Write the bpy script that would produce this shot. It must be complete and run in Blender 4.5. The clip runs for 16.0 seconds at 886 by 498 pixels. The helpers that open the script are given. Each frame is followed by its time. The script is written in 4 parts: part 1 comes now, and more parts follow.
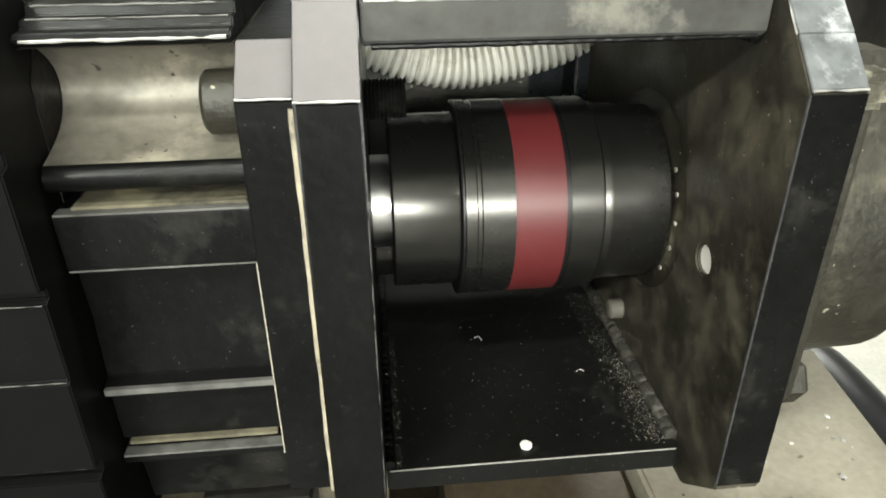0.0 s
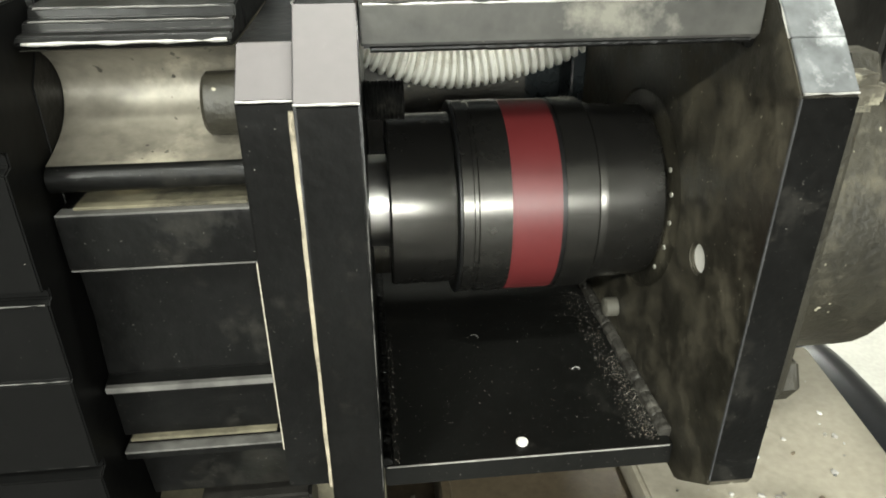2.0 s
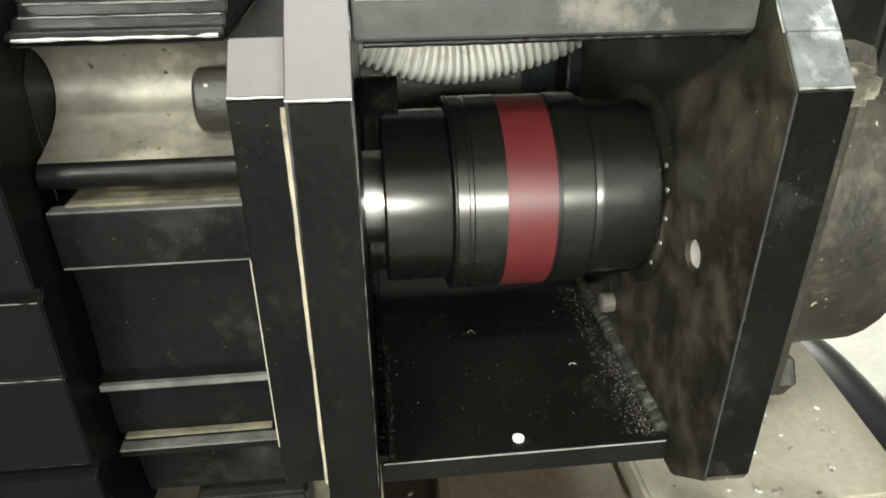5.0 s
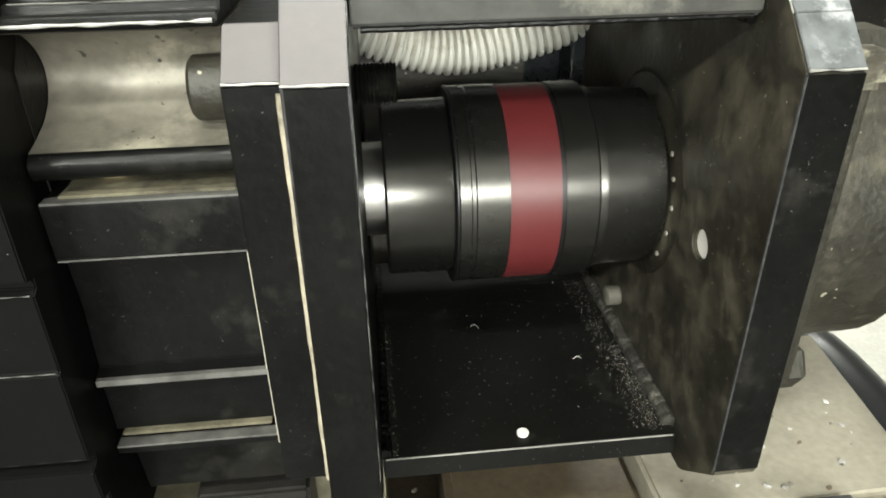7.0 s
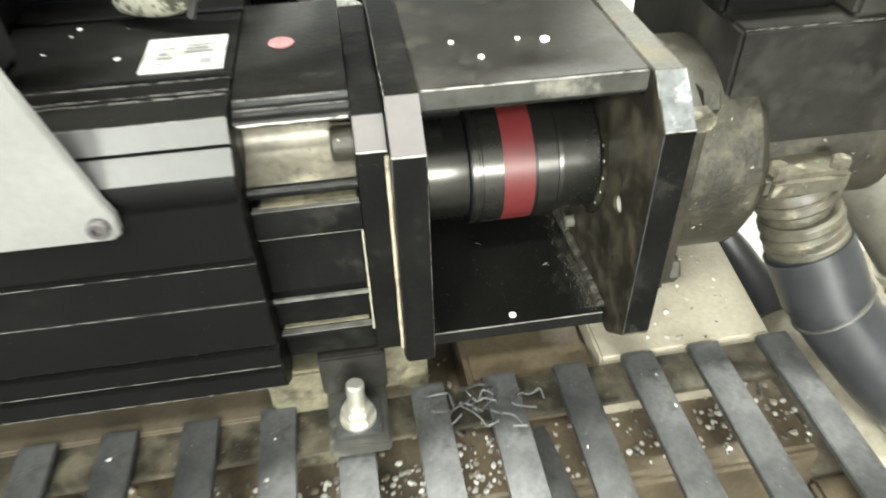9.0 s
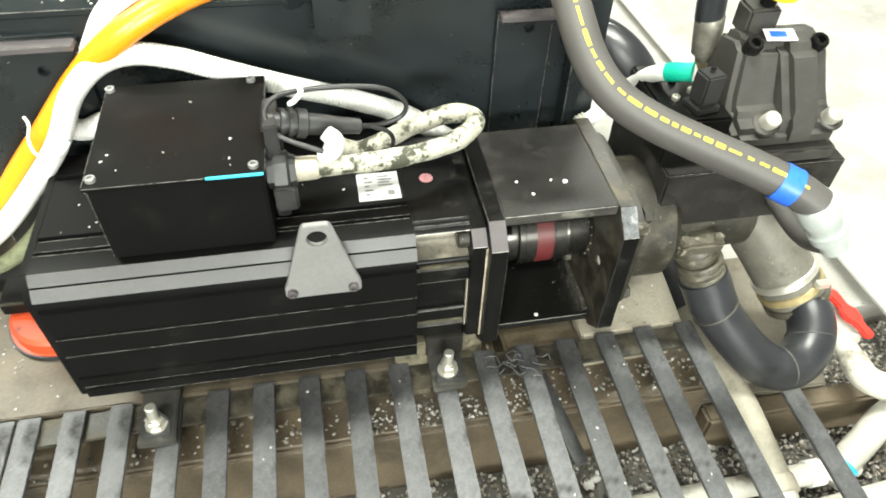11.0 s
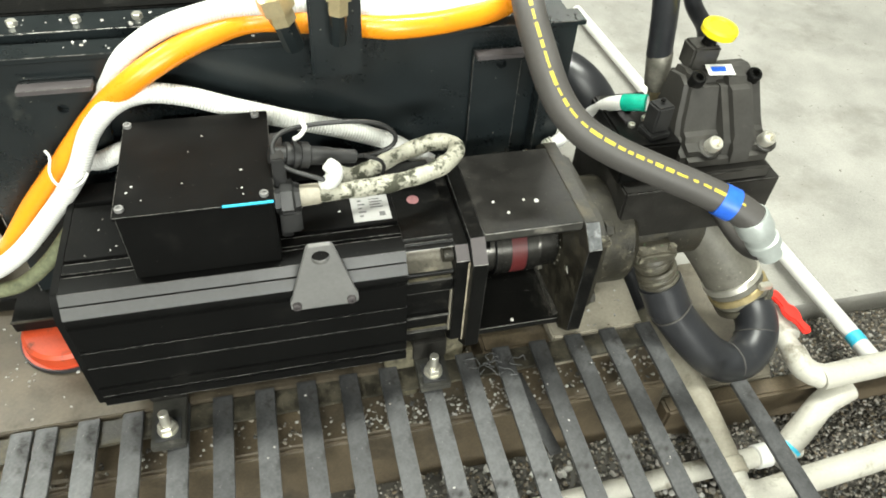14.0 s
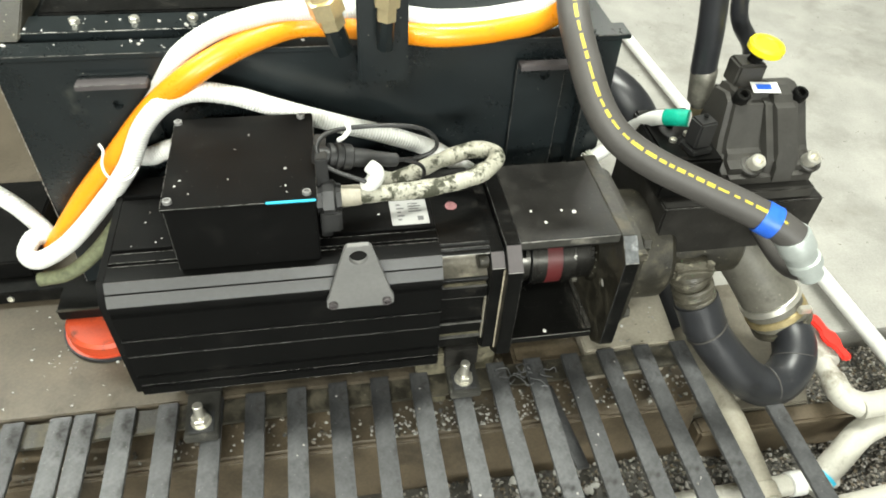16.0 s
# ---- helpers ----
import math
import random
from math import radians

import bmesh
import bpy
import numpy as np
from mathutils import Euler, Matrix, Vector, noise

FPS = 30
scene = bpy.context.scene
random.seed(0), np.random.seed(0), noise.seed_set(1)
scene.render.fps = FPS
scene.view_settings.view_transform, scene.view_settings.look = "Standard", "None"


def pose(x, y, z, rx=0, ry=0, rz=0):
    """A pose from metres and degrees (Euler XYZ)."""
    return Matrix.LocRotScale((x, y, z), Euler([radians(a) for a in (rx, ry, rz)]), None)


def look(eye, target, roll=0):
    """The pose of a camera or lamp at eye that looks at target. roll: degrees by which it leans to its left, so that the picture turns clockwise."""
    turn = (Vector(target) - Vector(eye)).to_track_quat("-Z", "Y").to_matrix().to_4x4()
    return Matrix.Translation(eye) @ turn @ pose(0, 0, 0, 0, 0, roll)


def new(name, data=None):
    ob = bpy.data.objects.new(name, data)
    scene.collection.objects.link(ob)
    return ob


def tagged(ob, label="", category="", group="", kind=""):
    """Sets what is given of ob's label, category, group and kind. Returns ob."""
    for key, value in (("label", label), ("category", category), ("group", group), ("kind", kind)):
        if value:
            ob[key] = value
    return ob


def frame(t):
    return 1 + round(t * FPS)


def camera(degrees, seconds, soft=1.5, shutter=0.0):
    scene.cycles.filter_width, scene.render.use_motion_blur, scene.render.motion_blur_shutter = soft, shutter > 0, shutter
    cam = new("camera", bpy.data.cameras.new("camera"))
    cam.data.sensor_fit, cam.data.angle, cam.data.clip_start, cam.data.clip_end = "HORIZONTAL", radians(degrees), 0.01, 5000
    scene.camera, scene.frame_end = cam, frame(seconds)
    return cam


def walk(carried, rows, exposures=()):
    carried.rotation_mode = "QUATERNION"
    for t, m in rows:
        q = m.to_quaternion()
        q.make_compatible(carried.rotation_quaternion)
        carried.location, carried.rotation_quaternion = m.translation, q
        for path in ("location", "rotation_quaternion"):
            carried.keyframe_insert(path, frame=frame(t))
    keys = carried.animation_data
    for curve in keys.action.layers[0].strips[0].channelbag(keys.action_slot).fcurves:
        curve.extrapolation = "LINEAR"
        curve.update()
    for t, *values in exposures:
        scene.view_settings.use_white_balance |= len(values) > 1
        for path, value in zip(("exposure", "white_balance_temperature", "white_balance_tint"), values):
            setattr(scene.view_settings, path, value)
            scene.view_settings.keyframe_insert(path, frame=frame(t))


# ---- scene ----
cam = camera(64.5, 16.0, soft=1.8, shutter=0.5)
PATH = [
    (0, (0.004, -0.234, 0.367), (0.177, 1.523, -0.572), -0.4),
    (0.5, (0.002, -0.234, 0.369), (0.168, 1.524, -0.571), -0.5),
    (1, (0.002, -0.235, 0.369), (0.186, 1.522, -0.569), -0.0),
    (1.5, (0.003, -0.236, 0.37), (0.187, 1.513, -0.581), -0.1),
    (2, (0.003, -0.237, 0.37), (0.187, 1.515, -0.577), -0.2),
    (2.5, (0.004, -0.237, 0.371), (0.205, 1.514, -0.574), 0.1),
    (3, (0.009, -0.238, 0.37), (0.204, 1.512, -0.578), -0.2),
    (3.5, (0.009, -0.239, 0.371), (0.188, 1.515, -0.573), -0.6),
    (4, (0.005, -0.238, 0.372), (0.191, 1.515, -0.573), -0.4),
    (4.5, (0.005, -0.237, 0.371), (0.192, 1.512, -0.582), -0.3),
    (7, (0.007, -0.232, 0.364), (0.179, 1.512, -0.6), -0.9),
    (7.5, (0.006, -0.231, 0.363), (0.185, 1.509, -0.608), -0.7),
    (8, (0.004, -0.235, 0.372), (0.177, 1.508, -0.593), -0.5),
    (8.2, (-0.01, -0.259, 0.396), (0.169, 1.488, -0.561), -0.1),
    (8.4, (-0.02, -0.279, 0.428), (0.157, 1.415, -0.619), -0.4),
    (8.5, (-0.021, -0.288, 0.438), (0.163, 1.392, -0.632), -0.5),
    (8.6, (-0.027, -0.306, 0.466), (0.197, 1.309, -0.692), 0.5),
    (8.8, (-0.033, -0.337, 0.505), (0.191, 1.196, -0.759), -0.0),
    (9, (-0.045, -0.379, 0.545), (0.168, 1.131, -0.749), -1.6),
    (9.2, (-0.059, -0.41, 0.605), (0.155, 1.053, -0.742), -1.2),
    (9.5, (-0.079, -0.454, 0.676), (0.149, 0.992, -0.688), -0.6),
    (9.7, (-0.093, -0.481, 0.729), (0.114, 0.959, -0.643), -1.3),
    (11.8, (-0.261, -0.637, 1.029), (0.066, 0.687, -0.433), 4.2),
    (12, (-0.262, -0.639, 1.038), (0.066, 0.699, -0.411), 4.1),
    (12.5, (-0.272, -0.65, 1.046), (0.013, 0.699, -0.403), 3.6),
    (13, (-0.275, -0.658, 1.049), (0.012, 0.698, -0.393), 3.8),
    (13.5, (-0.267, -0.668, 1.055), (0.082, 0.673, -0.388), 5.5),
    (14, (-0.264, -0.67, 1.056), (0.121, 0.676, -0.371), 4.1),
    (14.5, (-0.268, -0.677, 1.05), (0.092, 0.669, -0.384), 5.1),
    (15, (-0.27, -0.679, 1.051), (0.07, 0.679, -0.378), 5.1),
    (15.5, (-0.271, -0.677, 1.053), (0.058, 0.689, -0.37), 5.1),
    (16, (-0.273, -0.686, 1.05), (0.027, 0.712, -0.349), 3.8),
]
EXPOSURES = [(0.0, 1.39), (7.9, 1.39), (8.5, 1.48), (9.0, 1.84), (9.7, 2.18), (11.8, 0.74), (12.2, 0.68), (16, 0.66)]
walk(cam, [(t, look(eye, target, roll)) for t, eye, target, roll in PATH], EXPOSURES)

# ---- light: a workshop hall with assumed ceiling tubes and an added fill lamp ----
world = bpy.data.worlds.new("hall_air")
scene.world = world
world.use_nodes = True
world.node_tree.nodes["Background"].inputs[0].default_value = (0.9, 0.95, 1.0, 1)
world.node_tree.nodes["Background"].inputs[1].default_value = 0.25


def area_lamp(name, at, target, sx, sy, watts, colour=(0.97, 1.0, 0.9)):
    d = bpy.data.lights.new(name, "AREA")
    d.shape, d.size, d.size_y, d.energy, d.color = "RECTANGLE", sx, sy, watts, colour
    ob = new(name, d)
    ob.matrix_basis = look(at, target)
    return ob


# added, out of view: first tilted at the pump plate, third over the hose
LAMPS = [((-2.6, -4.2, 3.1), 190, 1.5), ((-0.7, -2.0, 3.3), 60, 0.0), ((0.35, 0.42, 3.3), 95, 0.0), ((-2.4, 1.6, 3.3), 80, 0.0), ((1.6, 3.6, 3.3), 70, 0.0)]
# fill lamp with no known source, set low to reach under the lid
area_lamp("south_fill_lamp", (0.35, -6.95, 1.75), (0.35, 0, 0.9), 2.6, 1.0, 270, (0.97, 1.0, 0.93))


# ---- materials ----
def material(name, colour, rough=0.5, metal=0.0, var=0.25, scale=12.0, fine=180.0, bump=0.15, dirt=None, dirt_at=0.62,
             dirt_scale=6.0, rough_var=0.15, coat=0.0, spec=0.5, soft=0.12, rnd=0.0, specks=None, speck_at=0.7, speck_scale=260.0):
    m = bpy.data.materials.new(name)
    m.use_nodes = True
    n, l = m.node_tree.nodes, m.node_tree.links
    b = n["Principled BSDF"]
    tc = n.new("ShaderNodeTexCoord")
    na = n.new("ShaderNodeTexNoise")
    na.inputs["Scale"].default_value, na.inputs["Detail"].default_value = scale, 5
    nb = n.new("ShaderNodeTexNoise")
    nb.inputs["Scale"].default_value, nb.inputs["Detail"].default_value = fine, 3
    for q in (na, nb):
        l.new(tc.outputs["Object"], q.inputs["Vector"])
    mix = n.new("ShaderNodeMath")
    mix.operation = "MULTIPLY_ADD"
    mix.inputs[1].default_value = 0.35
    l.new(nb.outputs[0], mix.inputs[0])
    sc = n.new("ShaderNodeMath")
    sc.operation = "MULTIPLY"
    sc.inputs[1].default_value = 0.65
    l.new(na.outputs[0], sc.inputs[0])
    l.new(sc.outputs[0], mix.inputs[2])
    ramp = n.new("ShaderNodeValToRGB")
    ramp.color_ramp.elements[0].position, ramp.color_ramp.elements[1].position = 0.3, 0.7
    c = colour
    ramp.color_ramp.elements[0].color = (*[v * (1 - var) for v in c], 1)
    ramp.color_ramp.elements[1].color = (*[min(1, v * (1 + var)) for v in c], 1)
    l.new(mix.outputs[0], ramp.inputs[0])
    out = ramp.outputs[0]
    if rnd:
        oi = n.new("ShaderNodeObjectInfo")
        hs = n.new("ShaderNodeHueSaturation")
        mr = n.new("ShaderNodeMapRange")
        mr.inputs[3].default_value, mr.inputs[4].default_value = 1 - rnd, 1 + rnd
        l.new(oi.outputs["Random"], mr.inputs[0])
        l.new(mr.outputs[0], hs.inputs["Value"])
        l.new(out, hs.inputs["Color"])
        out = hs.outputs[0]
    rr = n.new("ShaderNodeMapRange")
    rr.inputs[3].default_value, rr.inputs[4].default_value = max(0.03, rough - rough_var), min(1, rough + rough_var)
    l.new(mix.outputs[0], rr.inputs[0])
    rough_out = rr.outputs[0]
    if dirt:
        nd = n.new("ShaderNodeTexNoise")
        nd.inputs["Scale"].default_value, nd.inputs["Detail"].default_value, nd.inputs["Roughness"].default_value = dirt_scale, 8, 0.68
        l.new(tc.outputs["Object"], nd.inputs["Vector"])
        dr = n.new("ShaderNodeMapRange")
        dr.inputs[1].default_value, dr.inputs[2].default_value = dirt_at, dirt_at + soft
        l.new(nd.outputs[0], dr.inputs[0])
        mx = n.new("ShaderNodeMix")
        mx.data_type = "RGBA"
        mx.inputs[7].default_value = (*dirt, 1)
        l.new(dr.outputs[0], mx.inputs[0])
        l.new(out, mx.inputs[6])
        out = mx.outputs[2]
        mr2 = n.new("ShaderNodeMix")
        mr2.inputs[3].default_value = 0.85
        l.new(dr.outputs[0], mr2.inputs[0])
        l.new(rough_out, mr2.inputs[2])
        rough_out = mr2.outputs[0]
        if metal:
            mm = n.new("ShaderNodeMapRange")
            mm.inputs[3].default_value, mm.inputs[4].default_value = metal, 0.0
            l.new(dr.outputs[0], mm.inputs[0])
            l.new(mm.outputs[0], b.inputs["Metallic"])
    if specks:
        sp = n.new("ShaderNodeTexNoise")
        sp.inputs["Scale"].default_value, sp.inputs["Detail"].default_value = speck_scale, 2
        l.new(tc.outputs["Object"], sp.inputs["Vector"])
        sr = n.new("ShaderNodeMapRange")
        sr.inputs[1].default_value, sr.inputs[2].default_value = speck_at, speck_at + 0.04
        l.new(sp.outputs[0], sr.inputs[0])
        sm = n.new("ShaderNodeMix")
        sm.data_type = "RGBA"
        sm.inputs[7].default_value = (*specks, 1)
        l.new(sr.outputs[0], sm.inputs[0])
        l.new(out, sm.inputs[6])
        out = sm.outputs[2]
    l.new(out, b.inputs["Base Color"])
    l.new(rough_out, b.inputs["Roughness"])
    b.inputs["Metallic"].default_value = metal
    b.inputs["Coat Weight"].default_value = coat
    b.inputs["Specular IOR Level"].default_value = spec
    bp = n.new("ShaderNodeBump")
    bp.inputs["Strength"].default_value, bp.inputs["Distance"].default_value = bump, 0.002
    l.new(mix.outputs[0], bp.inputs["Height"])
    l.new(bp.outputs[0], b.inputs["Normal"])
    return m


BLACK = material("black_enamel", (0.004, 0.004, 0.0038), 0.34, var=0.5, scale=16, bump=0.4, dirt=(0.021, 0.0195, 0.016), dirt_at=0.56, dirt_scale=34, soft=0.22, specks=(0.13, 0.125, 0.11), speck_at=0.73, speck_scale=1000, spec=0.15)
BLACK_OILY = material("oily_black_plate", (0.022, 0.02, 0.015), 0.4, var=0.55, scale=20, bump=0.7, dirt=(0.105, 0.092, 0.064), dirt_at=0.47, dirt_scale=19, specks=(0.3, 0.28, 0.22), speck_at=0.715, speck_scale=420, soft=0.25, spec=0.4)
BLACK_FLOOR = material("black_plate_with_dust", (0.0055, 0.0055, 0.005), 0.4, bump=0.2, dirt=(0.03, 0.028, 0.024), dirt_at=0.58, dirt_scale=26, soft=0.3, specks=(0.2, 0.19, 0.17), speck_at=0.735, speck_scale=650, spec=0.22)
MOTOR = material("black_anodised_motor", (0.0036, 0.0036, 0.0035), 0.45, bump=0.12, dirt=(0.014, 0.0133, 0.0115), dirt_at=0.58, dirt_scale=12, soft=0.28, specks=(0.13, 0.125, 0.11), speck_at=0.745, speck_scale=500, spec=0.1)
# lighter than MOTOR: ceiling light on the slanted corner is put into this grey
STRIP = material("extrusion_painted_as_lit", (0.034, 0.034, 0.034), 0.42, bump=0.06, dirt=(0.06, 0.058, 0.053), dirt_at=0.6, dirt_scale=30, soft=0.2)
# bolt steel; on sloped facets the light they catch is in this colour
PALE_STEEL = material("pale_steel_lit_facet", (0.07, 0.062, 0.0635), 0.6, 0.15, var=0.16, scale=30, bump=0.12, dirt=(0.11, 0.1, 0.1), dirt_at=0.6, dirt_scale=50, soft=0.15)
# corner wear, with the light on the slope also put into the tone
WORN_LIT = material("worn_corner_painted_lit", (0.13, 0.136, 0.14), 0.5, 0.2, var=0.5, scale=60, bump=0.3, dirt=(0.36, 0.37, 0.375), dirt_at=0.54, dirt_scale=40, soft=0.12)
ALU = material("dirty_cast_aluminium", (0.15, 0.138, 0.112), 0.38, 0.3, var=0.5, scale=22, dirt=(0.43, 0.39, 0.3), dirt_at=0.48, dirt_scale=15, soft=0.2, bump=0.25, specks=(0.04, 0.037, 0.028), speck_at=0.69, speck_scale=160)
SHAFT = material("ground_steel_shaft", (0.6, 0.59, 0.56), 0.33, 1.0, var=0.1, bump=0.03)
HUB = material("turned_black_hub", (0.065, 0.063, 0.058), 0.27, 0.9, var=0.2, bump=0.03, rough_var=0.06)
HUB_DARK = material("black_hub_groove", (0.008, 0.008, 0.008), 0.4, 0.3)
RED = material("red_elastomer", (0.088, 0.0128, 0.0135), 0.42, var=0.12, bump=0.05)
CASTING = material("grimy_pump_casting", (0.02, 0.0178, 0.012), 0.5, 0.1, var=0.6, scale=38, bump=0.9, fine=260, dirt=(0.066, 0.058, 0.038), dirt_at=0.53, dirt_scale=26, soft=0.18, specks=(0.3, 0.28, 0.21), speck_at=0.72, speck_scale=200)
TANK = material("dark_teal_tank_paint", (0.0088, 0.012, 0.0132), 0.3, bump=0.06, dirt=(0.04, 0.043, 0.035), dirt_at=0.64, dirt_scale=9, soft=0.15, specks=(0.22, 0.21, 0.17), speck_at=0.75, speck_scale=160)
RACK = material("dusty_steel_bar", (0.068, 0.069, 0.071), 0.46, 0.35, var=0.5, scale=26, dirt=(0.022, 0.021, 0.02), dirt_at=0.54, dirt_scale=13, rnd=0.22, specks=(0.3, 0.29, 0.27), speck_at=0.74, speck_scale=300)
FLOORPLATE = material("worn_steel_floor_plate", (0.082, 0.067, 0.0475), 0.42, 0.15, var=0.35, scale=9, dirt=(0.04, 0.033, 0.024), dirt_at=0.54, dirt_scale=7, soft=0.16, specks=(0.26, 0.24, 0.2), speck_at=0.76, speck_scale=150)
CONCRETE = material("pale_concrete", (0.34, 0.332, 0.305), 0.85, var=0.22, scale=7, bump=0.3, dirt=(0.2, 0.19, 0.165), dirt_at=0.52, dirt_scale=3.2, soft=0.25, specks=(0.16, 0.15, 0.13), speck_at=0.72, speck_scale=60)
PLINTH = material("oily_concrete_plinth", (0.33, 0.3, 0.24), 0.75, var=0.25, scale=9, bump=0.35, dirt=(0.2, 0.17, 0.12), dirt_at=0.55, dirt_scale=8, soft=0.2)
LEDGE = material("brown_oily_concrete", (0.105, 0.081, 0.052), 0.55, var=0.45, scale=9, bump=0.4, dirt=(0.035, 0.03, 0.022), dirt_at=0.5, dirt_scale=5, soft=0.2)
PIPELEDGE = material("grey_oily_concrete", (0.17, 0.152, 0.118), 0.7, var=0.3, scale=14, bump=0.4, dirt=(0.07, 0.058, 0.04), dirt_at=0.52, dirt_scale=9, soft=0.2, specks=(0.4, 0.38, 0.33), speck_at=0.74, speck_scale=140)
PIT = material("wet_pit_bottom", (0.07, 0.065, 0.055), 0.6, var=0.5, scale=30, bump=0.5)
ORANGE = material("orange_hose_rubber", (0.85, 0.285, 0.01), 0.3, var=0.1, bump=0.04, dirt=(0.5, 0.16, 0.02), dirt_at=0.66, dirt_scale=15, soft=0.2)
WHITE = material("white_plastic_conduit", (0.68, 0.68, 0.65), 0.45, var=0.06, bump=0.05, dirt=(0.5, 0.48, 0.42), dirt_at=0.6, dirt_scale=14, soft=0.2)
CONDUIT = material("grubby_steel_conduit", (0.36, 0.35, 0.285), 0.5, 0.05, var=0.3, scale=40, dirt=(0.045, 0.046, 0.03), dirt_at=0.49, dirt_scale=38, soft=0.08, specks=(0.03, 0.03, 0.025), speck_at=0.67, speck_scale=150)
RUBBER = material("grey_black_hose_rubber", (0.062, 0.058, 0.054), 0.55, var=0.15, bump=0.1)
BLACKRUB = material("black_pipe_rubber", (0.021, 0.022, 0.025), 0.36, var=0.3, scale=20, bump=0.15, dirt=(0.06, 0.058, 0.055), dirt_at=0.62, dirt_scale=18, soft=0.15)
PLASTIC = material("black_plastic", (0.02, 0.02, 0.02), 0.45, bump=0.05)
PVC = material("white_pvc_pipe", (0.47, 0.455, 0.4), 0.48, var=0.14, dirt=(0.17, 0.15, 0.11), dirt_at=0.52, dirt_scale=15, soft=0.16)
YELLOW = material("yellow_plastic_cap", (0.85, 0.72, 0.02), 0.4, var=0.05)
YPRINT = material("yellow_print", (0.46, 0.37, 0.04), 0.6, var=0.2, fine=400)
BLUE = material("blue_tape", (0.02, 0.12, 0.62), 0.4)
CYAN = material("cyan_marker_tape", (0.05, 0.5, 0.72), 0.4)
GREEN = material("green_tape", (0.0, 0.3, 0.2), 0.4)
REDPAINT = material("red_enamel", (0.7, 0.03, 0.02), 0.4)
REDCAP = material("orange_red_plastic", (0.44, 0.055, 0.018), 0.42, dirt=(0.06, 0.045, 0.035), dirt_at=0.56, dirt_scale=22)
ZINC = material("zinc_plated_steel", (0.72, 0.7, 0.62), 0.35, 0.8, var=0.12, bump=0.05)
BRASS = material("yellow_zinc_brass", (0.72, 0.6, 0.36), 0.35, 0.75, var=0.15)
LUG = material("grey_lifting_lug", (0.235, 0.233, 0.228), 0.45, 0.35, var=0.14, bump=0.08, dirt=(0.15, 0.145, 0.135), dirt_at=0.62, dirt_scale=40, soft=0.2)
PAPER = material("silver_label", (0.34, 0.34, 0.33), 0.4, 0.1, var=0.06)
INK = material("label_print", (0.1, 0.1, 0.1), 0.6)
PINK = material("pink_round_sticker", (0.2, 0.085, 0.09), 0.6, var=0.35, scale=90)
CHIP = material("plastic_chips", (0.72, 0.7, 0.66), 0.6, var=0.1)
VALVE = material("grey_brown_cast_valve", (0.04, 0.038, 0.034), 0.44, 0.15, var=0.2, bump=0.35, scale=30, dirt=(0.09, 0.085, 0.075), dirt_at=0.6, dirt_scale=16, soft=0.2)
DUSTY = material("dusty_scuffed_front", (0.042, 0.041, 0.036), 0.5, 0.15, var=0.4, scale=35, bump=0.3, dirt=(0.15, 0.143, 0.122), dirt_at=0.57, dirt_scale=26, soft=0.14)
GRUBBY = material("grubby_white_conduit", (0.6, 0.59, 0.53), 0.5, var=0.12, scale=40, dirt=(0.3, 0.28, 0.22), dirt_at=0.58, dirt_scale=30, soft=0.15)
DUSTPIPE = material("dusty_beige_pipe", (0.32, 0.295, 0.235), 0.6, var=0.25, scale=20, bump=0.2, dirt=(0.14, 0.125, 0.09), dirt_at=0.54, dirt_scale=13, soft=0.2)
DUSTBLACK = material("dust_filmed_black_steel", (0.014, 0.0132, 0.0118), 0.42, var=0.5, scale=20, bump=0.35, dirt=(0.045, 0.0415, 0.0355), dirt_at=0.5, dirt_scale=17, soft=0.28, specks=(0.2, 0.19, 0.165), speck_at=0.735, speck_scale=520, spec=0.3)
GREYPIPE = material("grey_grimy_pipe", (0.13, 0.123, 0.102), 0.55, 0.1, var=0.3, scale=25, bump=0.35, dirt=(0.05, 0.044, 0.032), dirt_at=0.54, dirt_scale=15, soft=0.2, specks=(0.36, 0.34, 0.28), speck_at=0.73, speck_scale=180)
GRIME = material("olive_dirt_crust", (0.115, 0.103, 0.068), 0.7, var=0.5, scale=40, bump=0.6, dirt=(0.04, 0.035, 0.024), dirt_at=0.52, dirt_scale=34, soft=0.15)
SLUDGE = material("sludge_caked_casting", (0.06, 0.054, 0.04), 0.45, var=0.5, scale=45, bump=0.8, dirt=(0.22, 0.205, 0.15), dirt_at=0.57, dirt_scale=42, soft=0.1, specks=(0.08, 0.16, 0.08), speck_at=0.68, speck_scale=110)
# real edge wear and painted ridge highlights share these two tones
EDGE = material("edge_wear_and_highlight", (0.36, 0.35, 0.33), 0.45, 0.3, var=0.3, scale=90)
FAINT_EDGE = material("edge_rub_and_highlight_grey", (0.11, 0.107, 0.1), 0.5, 0.2, var=0.5, scale=70)
WALLP = material("pale_hall_wall", (0.47, 0.47, 0.45), 0.8)


# ---- mesh helpers ----
def thing(name, at, label, category, group="", kind=""):
    ob = new(name)
    ob.empty_display_size = 0.02
    ob.matrix_basis = Matrix.Translation(at)
    return tagged(ob, label, category, group, kind)


